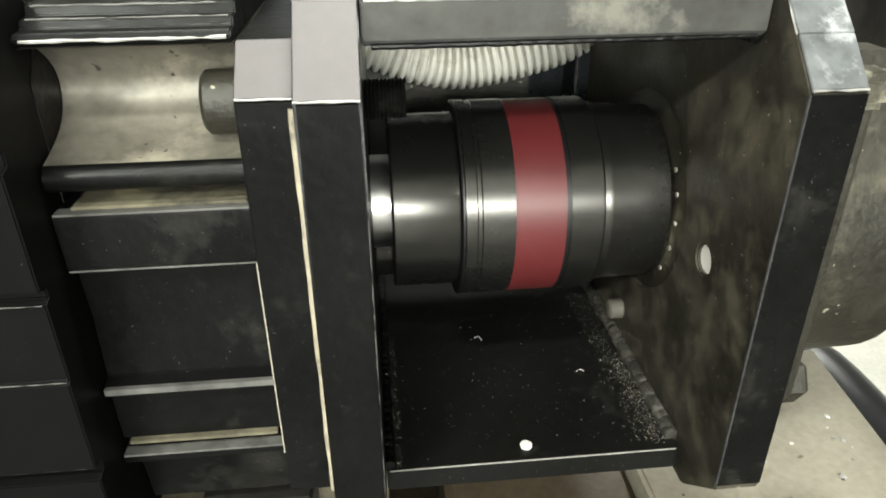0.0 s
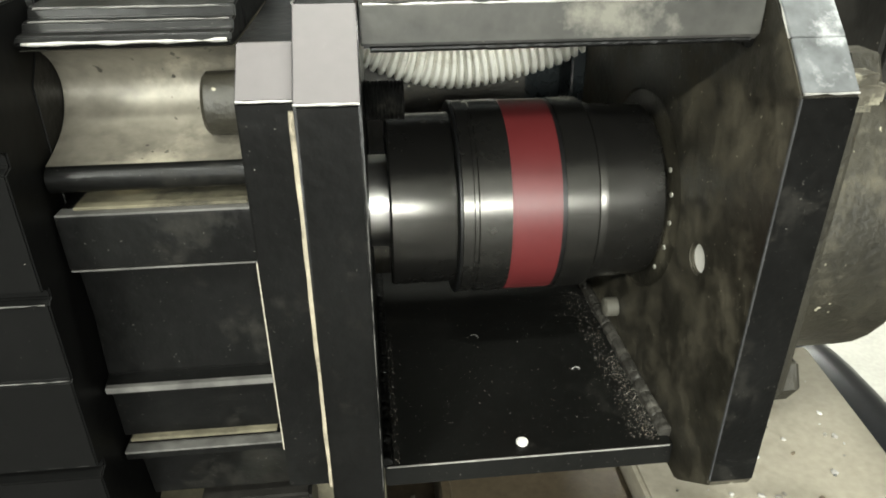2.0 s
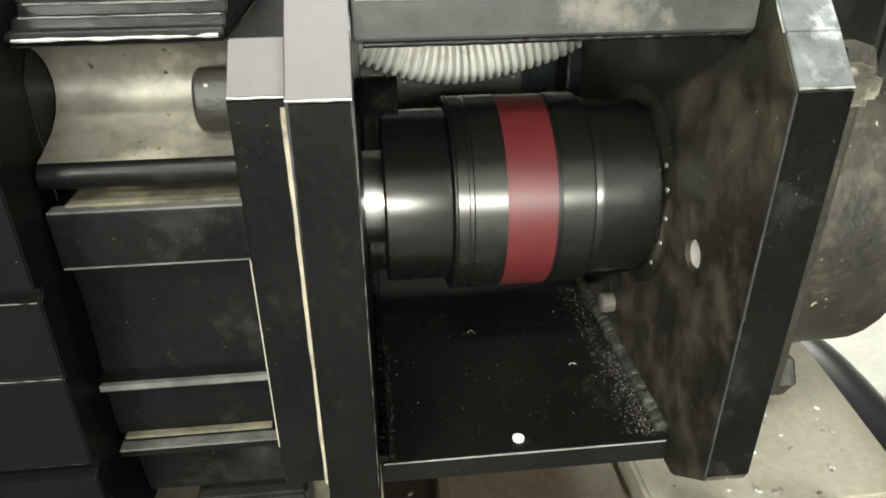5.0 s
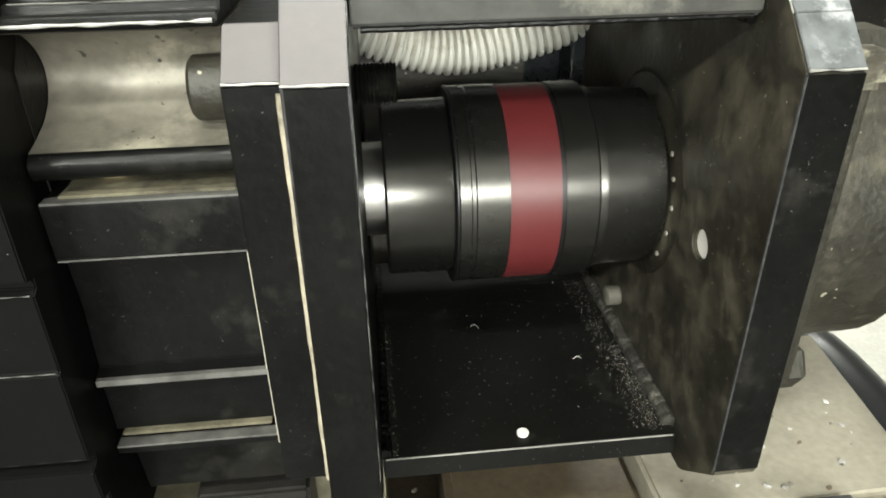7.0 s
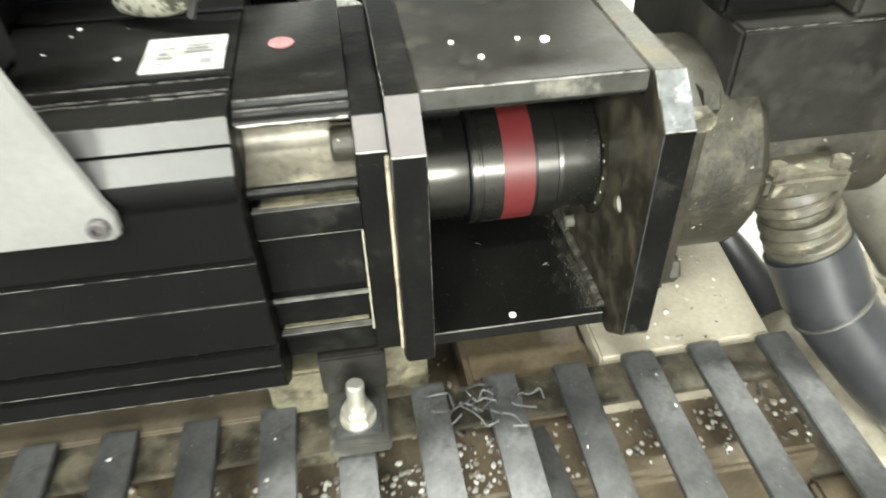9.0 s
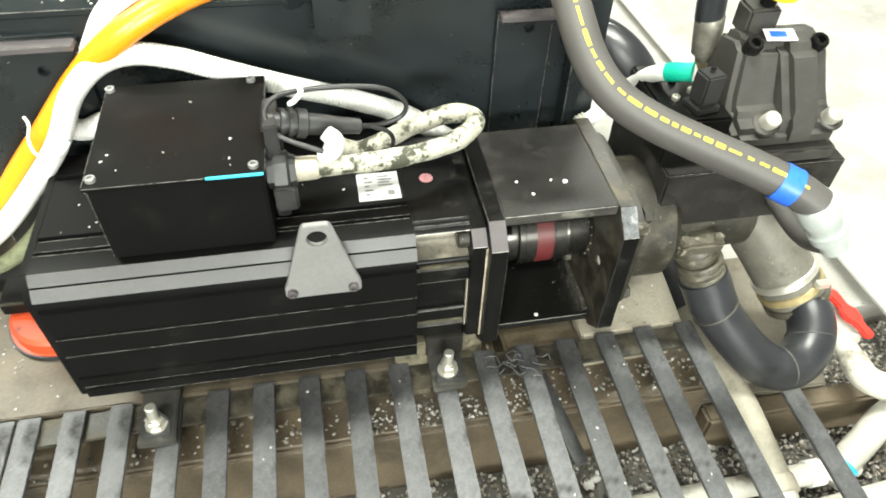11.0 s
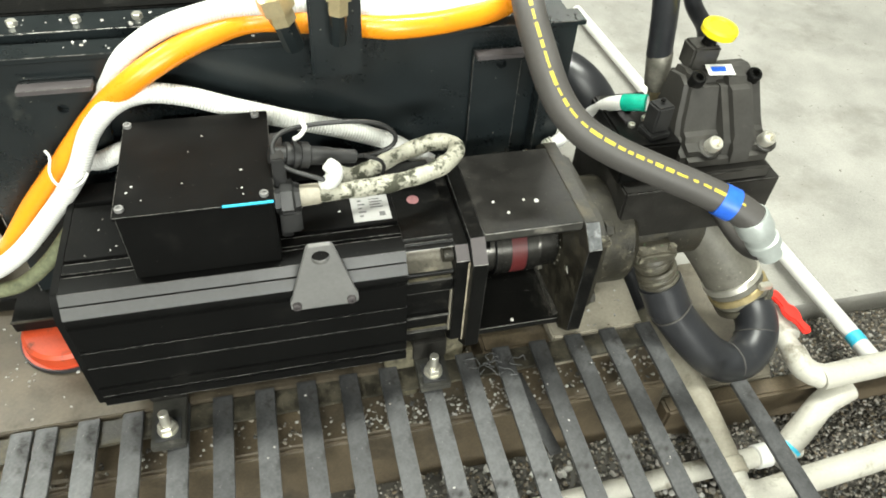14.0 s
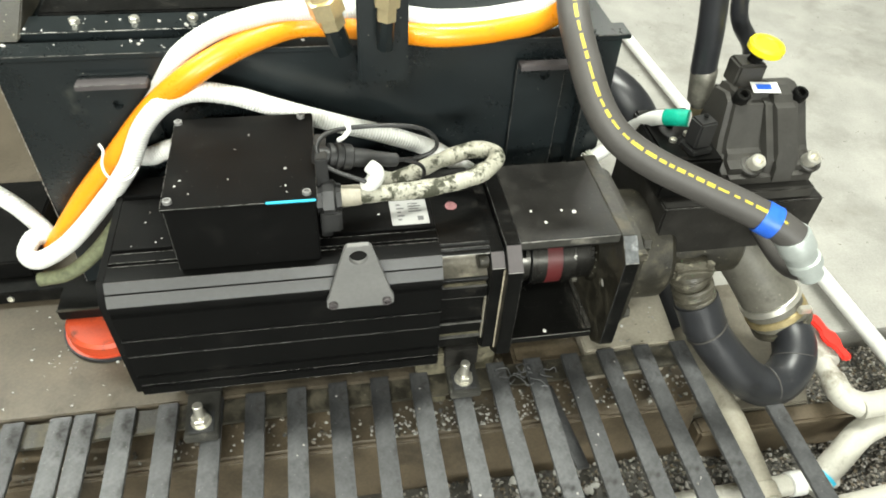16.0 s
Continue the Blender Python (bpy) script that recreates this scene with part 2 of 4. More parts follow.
def part(name, bm, mat, parent=None, label="", smooth=True):
    me = bpy.data.meshes.new(name)
    bmesh.ops.recalc_face_normals(bm, faces=bm.faces)
    if smooth:
        for f in bm.faces:
            f.smooth = True
        for e in bm.edges:
            e.smooth = len(e.link_faces) == 2 and e.calc_face_angle(0) < radians(35)
    bm.to_mesh(me)
    bm.free()
    me.materials.append(mat)
    ob = new(name, me)
    if parent is not None:
        ob.parent = parent
        ob.matrix_parent_inverse = parent.matrix_basis.inverted() if parent.parent is None else Matrix()
    return tagged(ob, label) if label else ob


def whole(name, bm, mat, label, category, group="", kind=""):
    return tagged(part(name, bm, mat), label, category, group, kind)


def bev(bm, w, seg=2):
    if w:
        es = [e for e in bm.edges if len(e.link_faces) == 2 and e.calc_face_angle(0) > radians(25)]
        bmesh.ops.bevel(bm, geom=es, offset=w, segments=seg, affect="EDGES", clamp_overlap=True)
    return bm


def box(x0, x1, y0, y1, z0, z1, w=0.0015, bm=None, seg=2):
    b = bmesh.new()
    bmesh.ops.create_cube(b, size=1, matrix=Matrix.Translation(((x0 + x1) / 2, (y0 + y1) / 2, (z0 + z1) / 2)) @ Matrix.Diagonal((x1 - x0, y1 - y0, z1 - z0, 1)))
    bev(b, w, seg)
    return join(bm, b)


def join(bm, b):
    if bm is None:
        return b
    me = bpy.data.meshes.new("tmp")
    b.to_mesh(me)
    b.free()
    bm.from_mesh(me)
    bpy.data.meshes.remove(me)
    return bm


def turn(bm, m):
    bmesh.ops.transform(bm, matrix=m, verts=bm.verts)
    return bm


def prism(outline, a0, a1, axis="x", w=0.0015, holes=()):
    """An outline drawn in the other two axes, drawn out from a0 to a1; holes: rings cut through."""
    b = bmesh.new()

    def at(p, a):
        return {"x": (a, p[0], p[1]), "y": (p[0], a, p[1]), "z": (p[0], p[1], a)}[axis]
    rings = [outline, *holes]
    if not holes:
        lo = [b.verts.new(at(p, a0)) for p in outline]
        hi = [b.verts.new(at(p, a1)) for p in outline]
        b.faces.new(lo), b.faces.new(hi[::-1])
        for i in range(len(lo)):
            b.faces.new((lo[i], lo[i - 1], hi[i - 1], hi[i]))
    else:
        for a in (a0, a1):
            es = []
            for ring in rings:
                vs = [b.verts.new(at(p, a)) for p in ring]
                es += [b.edges.new((vs[i - 1], vs[i])) for i in range(len(vs))]
            bmesh.ops.triangle_fill(b, use_beauty=True, edges=es)
        for ring in rings:
            k = len(ring)
            lo = [next(v for v in b.verts if (v.co - Vector(at(p, a0))).length < 1e-7) for p in ring]
            hi = [next(v for v in b.verts if (v.co - Vector(at(p, a1))).length < 1e-7) for p in ring]
            for i in range(k):
                b.faces.new((lo[i], lo[i - 1], hi[i - 1], hi[i]))
    bmesh.ops.recalc_face_normals(b, faces=b.faces)
    return bev(b, w)


def ring(cx, cy, r, k=28, a=0.0):
    return [(cx + r * math.cos(a + 2 * math.pi * i / k), cy + r * math.sin(a + 2 * math.pi * i / k)) for i in range(k)]


def lathe(profile, at=(0, 0, 0), way=(0, 0, 1), k=32, bm=None):
    """Rings of (distance along way, radius) turned round the way from at; closed at both ends."""
    b = bmesh.new()
    m = Matrix.Translation(at) @ Vector(way).to_track_quat("Z", "Y").to_matrix().to_4x4()
    rows = []
    for s, r in profile:
        rows.append([b.verts.new(m @ Vector((r * math.cos(2 * math.pi * i / k), r * math.sin(2 * math.pi * i / k), s))) for i in range(k)])
    for p, q in zip(rows, rows[1:]):
        for i in range(k):
            b.faces.new((p[i - 1], p[i], q[i], q[i - 1]))
    b.faces.new(rows[0][::-1]), b.faces.new(rows[-1])
    return join(bm, b)


def rod(p, q, r, k=24, w=0.0, bm=None):
    d = Vector(q) - Vector(p)
    prof = [(0, r), (d.length, r)] if not w else [(0, r - w), (w, r), (d.length - w, r), (d.length, r - w)]
    return lathe(prof, p, d, k, bm)


def spline(points, step):
    ps = [Vector(p) for p in points]
    ps = [2 * ps[0] - ps[1], *ps, 2 * ps[-1] - ps[-2]]
    out = []
    for i in range(1, len(ps) - 2):
        a, b, c, d = ps[i - 1:i + 3]
        k = max(2, int((c - b).length / step))
        for j in range(k):
            t = j / k
            out.append(0.5 * (2 * b + (c - a) * t + (2 * a - 5 * b + 4 * c - d) * t * t + (3 * b - a - 3 * c + d) * t ** 3))
    return out + [ps[-2]]


def sweep(points, radius, k=20, step=0.008, rib=0.0, pitch=0.004, sharp=1, bm=None):
    """A hose along points; rib: depth of corrugations of that pitch."""
    path = spline(points, pitch / (8 if sharp > 1 else 4) if rib else step)
    b = bmesh.new()
    rows, n, run = [], None, 0.0
    for i, p in enumerate(path):
        d = (path[min(i + 1, len(path) - 1)] - path[max(i - 1, 0)]).normalized()
        if n is None:
            n = d.orthogonal().normalized()
        n = (n - d * n.dot(d)).normalized()
        s = d.cross(n)
        run += (p - path[i - 1]).length if i else 0
        r = radius(i / (len(path) - 1)) if callable(radius) else radius
        if rib:
            r -= rib * (0.5 - 0.5 * math.cos(2 * math.pi * run / pitch)) ** sharp
        rows.append([b.verts.new(p + r * (math.cos(2 * math.pi * j / k) * n + math.sin(2 * math.pi * j / k) * s)) for j in range(k)])
    for p, q in zip(rows, rows[1:]):
        for i in range(k):
            b.faces.new((p[i - 1], p[i], q[i], q[i - 1]))
    b.faces.new(rows[0][::-1]), b.faces.new(rows[-1])
    return join(bm, b)


def hexbolt(name, at, way, af, h, mat, parent=None, k=6):
    return part(name, lathe([(0, af * 0.577), (h * 0.85, af * 0.577), (h, af * 0.5)], at, way, k), mat, parent)


def cap_screw(name, at, way, r, h, mat, parent=None):
    return part(name, lathe([(0, r), (h * 0.88, r), (h, r * 0.88), (h, r * 0.55), (h * 0.45, r * 0.5)], at, way, 20), mat, parent)


def edge_thread(a, b, r, parent, mat, seed=1, thin=0.25):
    """Wear or a painted highlight along an edge: a pale thread of uneven width lying on it; thin: share that is
    thinner.
    """
    rnd = random.Random(seed)
    a, b = Vector(a), Vector(b)
    n = max(4, int((b - a).length / 0.004))
    wide = [r * (0.12 if rnd.random() < thin else rnd.uniform(0.55, 1.0)) for _ in range(n + 2)]
    pts = [a.lerp(b, i / n) + Vector([rnd.uniform(-1, 1) * r * 0.2 for _ in range(3)]) for i in range(n + 1)]
    return part("worn_edge", sweep(pts, lambda t: wide[int(t * n)] * (1 - t * n % 1) + wide[int(t * n) + 1] * (t * n % 1), 6, 0.002), mat, parent, "edge line of wear or painted highlight")

# ---- hall ----
GROUND = -0.19
whole("ground", prism([(-6, 0.32), (0.724, 0.32), (0.724, 0.172), (7, 0.172), (7, 9), (-6, 9)], GROUND - 0.1, GROUND, "z", 0), CONCRETE, "pale worn concrete workshop floor", "floor", kind="structure")
whole("pit_floor", box(-6, 7, -7, 0.32, -0.36, -0.26, 0), PIT, "dark wet drain pit bottom", "pit", kind="structure")
for nm, b4 in (("wall_north", (-6, 7, 9, 9.2)), ("wall_west", (-6.2, -6, -7, 9)), ("wall_east", (7, 7.2, -7, 9))):
    whole(nm, box(*b4, -0.36, 3.6, 0), WALLP, "plain pale workshop wall", "wall", kind="structure")
# opening and frame are made up to house the fill lamp
whole("wall_south", prism([(-6, -0.36), (7, -0.36), (7, 3.6), (-6, 3.6)], -7.2, -7, "y", 0, holes=[[(-1, 0.95), (1.7, 0.95), (1.7, 2.55), (-1, 2.55)]]), WALLP, "plain pale workshop wall with an added lamp opening", "wall", kind="structure")
fill_frame = thing("lamp_opening", (0.35, -7.1, 0.95), "unseen white framed opening added round the fill lamp", "window", kind="structure")
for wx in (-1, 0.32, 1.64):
    part("lamp_opening_frame", box(wx, wx + 0.06, -7.14, -7.06, 0.95, 2.55, 0.004), WHITE, fill_frame)
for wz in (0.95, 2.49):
    part("lamp_opening_frame", box(-0.94, 1.64, -7.135, -7.065, wz, wz + 0.06, 0.004), WHITE, fill_frame)
whole("ceiling", box(-6.2, 7.2, -7.2, 9.2, 3.6, 3.7, 0), WALLP, "plain pale workshop ceiling", "ceiling", kind="structure")
for (lx, ly, lz), watts, drop in LAMPS:
    lamp = thing("ceiling_light", (lx, ly, lz + 0.05), "long white ceiling tube light, assumed and out of view", "lamp", "ceiling lights")
    part("housing", box(lx - 0.7, lx + 0.7, ly - 0.12, ly + 0.12, lz + 0.03, 3.598, 0.005), WHITE, lamp)
    area_lamp("tube_lamp", (lx, ly, lz), (lx, ly + (5.5 if drop else 0), 0), 1.3, 0.25, watts)

# ---- steel floor plate, plinth, ledge ----
whole("floor_plate", box(-2.2, -0.14, 0.047, 2.4, -0.014, -0.001, 0.002), FLOORPLATE, "worn grey steel floor plate with stains", "floor plate", kind="structure")
whole("plinth", prism([(0.176, 0.062), (0.361, 0.066), (0.37, 0.15), (0.379, 0.238), (0.3, 0.241), (0.176, 0.24)], -0.2, -0.004, "z", 0.003), PLINTH, "pale oily concrete plinth under the pump", "plinth", kind="structure")
whole("oily_base", box(0.04, 0.175, 0.064, 0.3, -0.1, -0.02, 0.006), LEDGE, "brown oily concrete base under the housing", "base", kind="structure")
whole("ledge", prism([(0.318, -0.3), (0.318, -0.1), (-0.015, -0.1), (-0.022, -0.105), (-0.03, -0.165), (-0.04, -0.3)], -2.2, 0.4, "x", 0.004), LEDGE, "brown oily concrete ledge of the drain pit", "ledge", kind="structure")
whole("pipe_ledge", prism([(0.402, -0.018), (0.66, -0.018), (0.72, 0.12), (0.72, 0.318), (0.402, 0.318)], -0.3, -0.15, "z", 0.004), PIPELEDGE, "grey oily concrete ledge under the pipes", "ledge", kind="structure")
whole("kerb", box(0.402, 3.0, -0.06, -0.02, -0.26, -0.15, 0.006), LEDGE, "brown oily kerb along the drain pit", "kerb", kind="structure")

# ---- grating of flat bars ----
ZR = 0.0
rack = thing("drain_grating", (-0.25, -0.1, ZR), "grating of dusty flat steel bars over the pit", "grating")
part("rear_bar", turn(box(-0.95, 0.625, -0.045, 0.0, ZR - 0.0125, ZR - 0.0052, 0.001), Matrix.Translation((-0.25, 0.048, 0)) @ Matrix.Rotation(0.02, 4, "Z")), BLACK_OILY, rack, "oily flat rear bar")
part("front_bar", box(-1.2, 0.6, -0.6, -0.56, ZR - 0.0125, ZR - 0.0045, 0.001), RACK, rack)
bar = None
for i, (bx, by) in enumerate([(-0.004 + 0.0713 * k, 0.043) for k in range(-9, 5)] + [(-0.71, 0.043), (-0.748, 0.043), (-0.818, 0.043), (-0.89, 0.043), (-0.96, 0.043), (0.356, 0.06), (0.474, -0.1)]):
    if bar is None:
        bar = part("bar", box(-0.0165, 0.0165, -0.6, 0.0, ZR - 0.004, ZR + 0.004, 0.001), RACK, rack)
        o = bar
    else:
        o = bar.copy()
        scene.collection.objects.link(o)
    o.matrix_basis = Matrix.Translation((bx + random.uniform(-0.002, 0.002), by + (0.02 * (bx + 0.6) if by == 0.043 else 0), random.uniform(-0.001, 0.0005))) @ Matrix.Rotation(random.uniform(-0.008, 0.008), 4, "Z")
whole("fallen_strip", turn(box(-0.012, 0.012, -0.18, 0.0, 0.0, 0.004, 0.0008), Matrix.Translation((0.11, 0.055, -0.098)) @ Matrix.Rotation(0.12, 4, "Z")), RACK, "short dusty steel strip on the ledge", "strip")

# ---- motor ----
AY, AZ = 0.1366, 0.2023
motor = thing("electric_motor", (-0.35, 0.13, 0.06), "large black finned electric servo motor on the frame", "motor")
g = 0.004
body_out = [(0.002, 0.299), (0.012, 0.3135), (0.0145, 0.3125), (0.0135, 0.3155), (0.022, 0.329), (0.03, 0.3305), (0.05, 0.3305), (0.052, 0.322), (0.056, 0.322), (0.058, 0.3295),
            (0.076, 0.3295), (0.078, 0.319), (0.083, 0.319), (0.085, 0.329), (0.195, 0.329), (0.197, 0.319), (0.203, 0.319), (0.205, 0.329), (0.25, 0.3285), (0.272, 0.3), (0.272, 0.1),
            (0.25, 0.07), (0.028, 0.07), (0.006, 0.088), (0.006, 0.092), (0.001, 0.094), (0.001, 0.112), (0.007, 0.1135), (0.007, 0.118), (0.001, 0.1195), (0.0, 0.138), (0.006, 0.1395),
            (0.006, 0.143), (0.0, 0.1445), (0.0, 0.19), (0.0015, 0.191), (0.0015, 0.226), (0.005, 0.2275), (0.005, 0.231), (0.0, 0.2325), (0.0, 0.279), (0.005, 0.2805), (0.005, 0.285), (0.0015, 0.2865)]
part("body", prism(body_out, -0.588, -0.122, w=0.0006), MOTOR, motor)
# slanted corners of the body, overlaid in the lit grey
part("corner_strip", prism([(0.0012, 0.2992), (0.0112, 0.3138), (0.0127, 0.3128), (0.0037, 0.2985)], -0.5885, -0.1215, w=0.0003), STRIP, motor, "motor corner strip, painted grey as if lit")
part("corner_strip", prism([(0.0125, 0.3158), (0.0212, 0.3295), (0.0235, 0.3285), (0.0147, 0.3145)], -0.5885, -0.1215, w=0.0003), STRIP, motor, "motor corner strip, painted grey as if lit")
part("rear_cover", prism([(0.006, 0.296), (0.026, 0.326), (0.246, 0.326), (0.268, 0.298), (0.268, 0.104), (0.246, 0.074), (0.03, 0.074), (0.008, 0.094)], -0.6, -0.5885), MOTOR, motor)
bell_top = [(0.06, 0.327), (0.048, 0.3262), (0.0465, 0.3225), (0.0405, 0.3222), (0.039, 0.319), (0.0325, 0.3188), (0.0305, 0.3165), (0.032, 0.3142), (0.04, 0.3138), (0.24, 0.3138), (0.24, 0.315), (0.21, 0.327)]
part("end_bell_top", prism(bell_top, -0.1215, -0.046, w=0.0006), BLACK, motor)
# lit tops of the black ridges, put in as pale threads
for k, (ey, ez, er) in enumerate(((0.0306, 0.3164, 0.0009), (0.0393, 0.3192, 0.0005), (0.0408, 0.3222, 0.0005), (0.0475, 0.3258, 0.0006))):
    edge_thread((-0.119, ey, ez), (-0.0475, ey, ez), er, motor, EDGE if k == 0 else FAINT_EDGE, 90 + k, 0.15)
hollow = [(q.x, q.y) for q in spline([(0.0325, 0.3136, 0), (0.0465, 0.3112, 0), (0.0565, 0.304, 0), (0.0605, 0.295, 0), (0.0575, 0.2855, 0), (0.049, 0.2785, 0), (0.037, 0.274, 0), (0.0275, 0.2716, 0)], 0.003)]
part("end_bell", prism(hollow + [(0.24, 0.2716), (0.24, 0.3136)], -0.1212, -0.0463, w=0), ALU, motor, "hollow cast aluminium end bell caked with dirt")
nose = [(0.24, 0.2713)] + [(0.0295 - 0.0055 * math.sin(k * 0.393), 0.2658 + 0.0055 * math.cos(k * 0.393)) for k in range(9)] + [(0.05, 0.2585), (0.05, 0.2545), (0.07, 0.2536), (0.24, 0.2536)]
part("end_bell_lip", prism(nose, -0.1214, -0.0461, w=0), BLACK, motor, "glossy black rounded lip")
part("lip_bolt", lathe([(0, 0.006), (0.006, 0.006), (0.007, 0.005)], (-0.098, 0.0495, 0.2565), (0, -1, 0), 14), BRASS, motor)
part("dirt_shelf", box(-0.115, -0.048, 0.026, 0.0485, 0.2533, 0.2546, 0.0004), GRIME, motor, "pale dirt on a shelf")
panel_out = [(0.045, 0.2532), (0.0235, 0.2525), (0.023, 0.2505), (0.0235, 0.2285), (0.0245, 0.2275), (0.031, 0.227), (0.033, 0.2), (0.031, 0.17), (0.0235, 0.1675), (0.0235, 0.1635), (0.029, 0.162), (0.03, 0.134), (0.045, 0.133), (0.045, 0.1295), (0.0245, 0.1285), (0.0245, 0.1235), (0.04, 0.122), (0.045, 0.08), (0.225, 0.08), (0.24, 0.11), (0.24, 0.2532)]
part("lower_casing", prism(panel_out, -0.1215, -0.046, w=0.0005), BLACK, motor)
# ledge highlights and edge wear, both drawn as pale strips
for ez, ey, wide in ((0.2527, 0.0232, 0.0005), (0.1665, 0.0232, 0.0016), (0.1283, 0.0242, 0.0006), (0.2277, 0.0238, 0.0004)):
    part("worn_edge", box(-0.121, -0.0465, ey - 0.0004, ey + 0.006, ez - wide, ez + wide, 0.0002), FAINT_EDGE, motor, "edge line of wear or painted highlight")
part("dirt_shelf", box(-0.118, -0.05, 0.0265, 0.0445, 0.1327, 0.1345, 0.0004), GRIME, motor, "pale dirt on a shelf")
part("worn_edge", box(-0.0475, -0.0462, 0.0225, 0.031, 0.124, 0.2275, 0.0003), PLINTH, motor, "edge line of wear or painted highlight")
part("end_bell_seam", prism([(0.036, 0.3), (0.055, 0.322), (0.22, 0.322), (0.235, 0.3), (0.235, 0.1), (0.05, 0.085), (0.036, 0.12)], -0.13, -0.1215, w=0.001), BLACK, motor)
flange_out = [(0.0145, 0.2975), (0.0345, 0.3145), (0.225, 0.315), (0.247, 0.298), (0.247, 0.11), (0.225, 0.09), (0.034, 0.09), (0.0145, 0.108)]
part("flange", prism(flange_out, -0.0455, -0.0242, w=0.001), BLACK, motor)
# the flange's own slope, overlaid pale as if lit
part("flange_facet", prism([(0.0142, 0.2982), (0.0337, 0.3147), (0.0345, 0.3138), (0.0153, 0.297)], -0.045, -0.0247, w=0.0003), PALE_STEEL, motor, "sloped facet, painted pale as if lit")
part("flange_bolt", lathe([(0, 0.0125), (0.014, 0.0125), (0.0155, 0.011)], (-0.0458, 0.043, 0.2895), (-1, 0, 0), 24), CASTING, motor, "dull grimy round bolt head")
part("joint_dirt", sweep([(-0.0252 - 0.0001 * math.sin(k * 1.7), 0.0144, 0.294 - k * 0.0125) for k in range(16)], lambda t: 0.0016 - 0.0003 * t + 0.00012 * math.sin(17 * t) + 0.0001 * math.sin(47 * t), 10, 0.002), material("dried_sealant", (0.36, 0.315, 0.235), 0.7, var=0.4, scale=70, bump=0.4, dirt=(0.05, 0.042, 0.03), dirt_at=0.52, dirt_scale=40, soft=0.15), motor, "dried pale sealant in the joint")

edge_thread((-0.045, 0.0143, 0.2977), (-0.0247, 0.0143, 0.2977), 0.0006, motor, EDGE, 2, 0.05)
for k, ez in enumerate((0.0945, 0.1195, 0.1448, 0.1905, 0.2265)):
    edge_thread((-0.587, 0.0006, ez), (-0.123, 0.0006, ez), 0.00035, motor, FAINT_EDGE, 20 + k, 0.3)
for k, (ey, ez) in enumerate(((0.0218, 0.3292), (0.0505, 0.3305), (0.0585, 0.3295), (0.0765, 0.3295))):
    edge_thread((-0.587, ey, ez), (-0.123, ey, ez), 0.0005, motor, FAINT_EDGE, 40 + k, 0.3)

# feet with nuts
for fx, fy in ((-0.0705, 0.0), (-0.514, -0.026)):
    foot = thing("motor_foot", (fx, fy, 0.004), "black steel foot plate clamped by a bright nut", "foot plate", "motor feet")
    part("plate", box(fx - 0.027, fx + 0.027, fy - 0.014, fy + 0.1, 0.0045, 0.019, 0.002), DUSTY, foot)
    part("washer", box(fx - 0.02, fx + 0.02, fy - 0.006, fy + 0.034, 0.0192, 0.0225, 0.001), RACK, foot)
    part("round_washer", lathe([(0, 0.0165), (0.003, 0.0165)], (fx, fy + 0.014, 0.0226), k=28), ZINC, foot)
    part("nut", lathe([(0, 0.0135), (0.001, 0.0145), (0.012, 0.0145), (0.0135, 0.0125)], (fx, fy + 0.014, 0.0257), k=6), ZINC, foot, "bright zinc hex nut")
    part("stud", lathe([(0, 0.008), (0.027, 0.008), (0.0285, 0.0065)], (fx, fy + 0.014, 0.039), (0.04, 0.06, 1), 18), ZINC, foot)
    part("foot_block", box(fx - 0.03, fx + 0.03, 0.045, 0.2, 0.0195, 0.069, 0.002), DUSTBLACK, foot)
for k, (cx, cy) in enumerate(((-0.12, 0.06), (-0.03, 0.08))):
    whole("packing_block", box(cx - 0.03, cx + 0.03, cy - 0.01, cy + 0.09, -0.0995 if k else -0.1, 0.06 if k else 0.05, 0.003), GRIME, "oily brown packing block under the flange", "block", "packing blocks")

# lifting lug
lug = thing("lifting_lug", (-0.244, -0.006, 0.27), "grey steel lifting lug with a round hole, bolted on", "lifting lug")
lo = [(-0.292, 0.272), (-0.286, 0.268), (-0.202, 0.268), (-0.196, 0.272), (-0.196, 0.286), (-0.2, 0.296), (-0.226, 0.388), (-0.23, 0.392), (-0.258, 0.392), (-0.262, 0.388), (-0.288, 0.296), (-0.292, 0.286)]
part("plate", prism(lo, -0.01, -0.0022, "y", 0.0008, holes=[ring(-0.244, 0.37, 0.0125, 24)]), LUG, lug)
for bx in (-0.2835, -0.2065):
    cap_screw("bolt", (bx, -0.0102, 0.28), (0, -1, 0), 0.0065, 0.006, PALE_STEEL, lug)

# ---- terminal box ----
tbox = thing("terminal_box", (-0.395, 0.12, 0.33), "black sheet metal terminal box on the motor", "terminal box")
part("body", box(-0.487, -0.295, 0.03, 0.225, 0.3325, 0.4415, 0.002), MOTOR, tbox)
part("cover", box(-0.49, -0.292, 0.026, 0.229, 0.442, 0.4475, 0.0012), MOTOR, tbox)
for k, (ea, eb) in enumerate((((-0.489, 0.0262, 0.4473), (-0.36, 0.0262, 0.4473)), ((-0.4898, 0.03, 0.4472), (-0.4898, 0.226, 0.4472)), ((-0.2922, 0.03, 0.4472), (-0.2922, 0.226, 0.4472)), ((-0.4868, 0.0302, 0.336), (-0.4868, 0.0302, 0.441)))):
    edge_thread(ea, eb, 0.00045, tbox, FAINT_EDGE, 60 + k, 0.25)
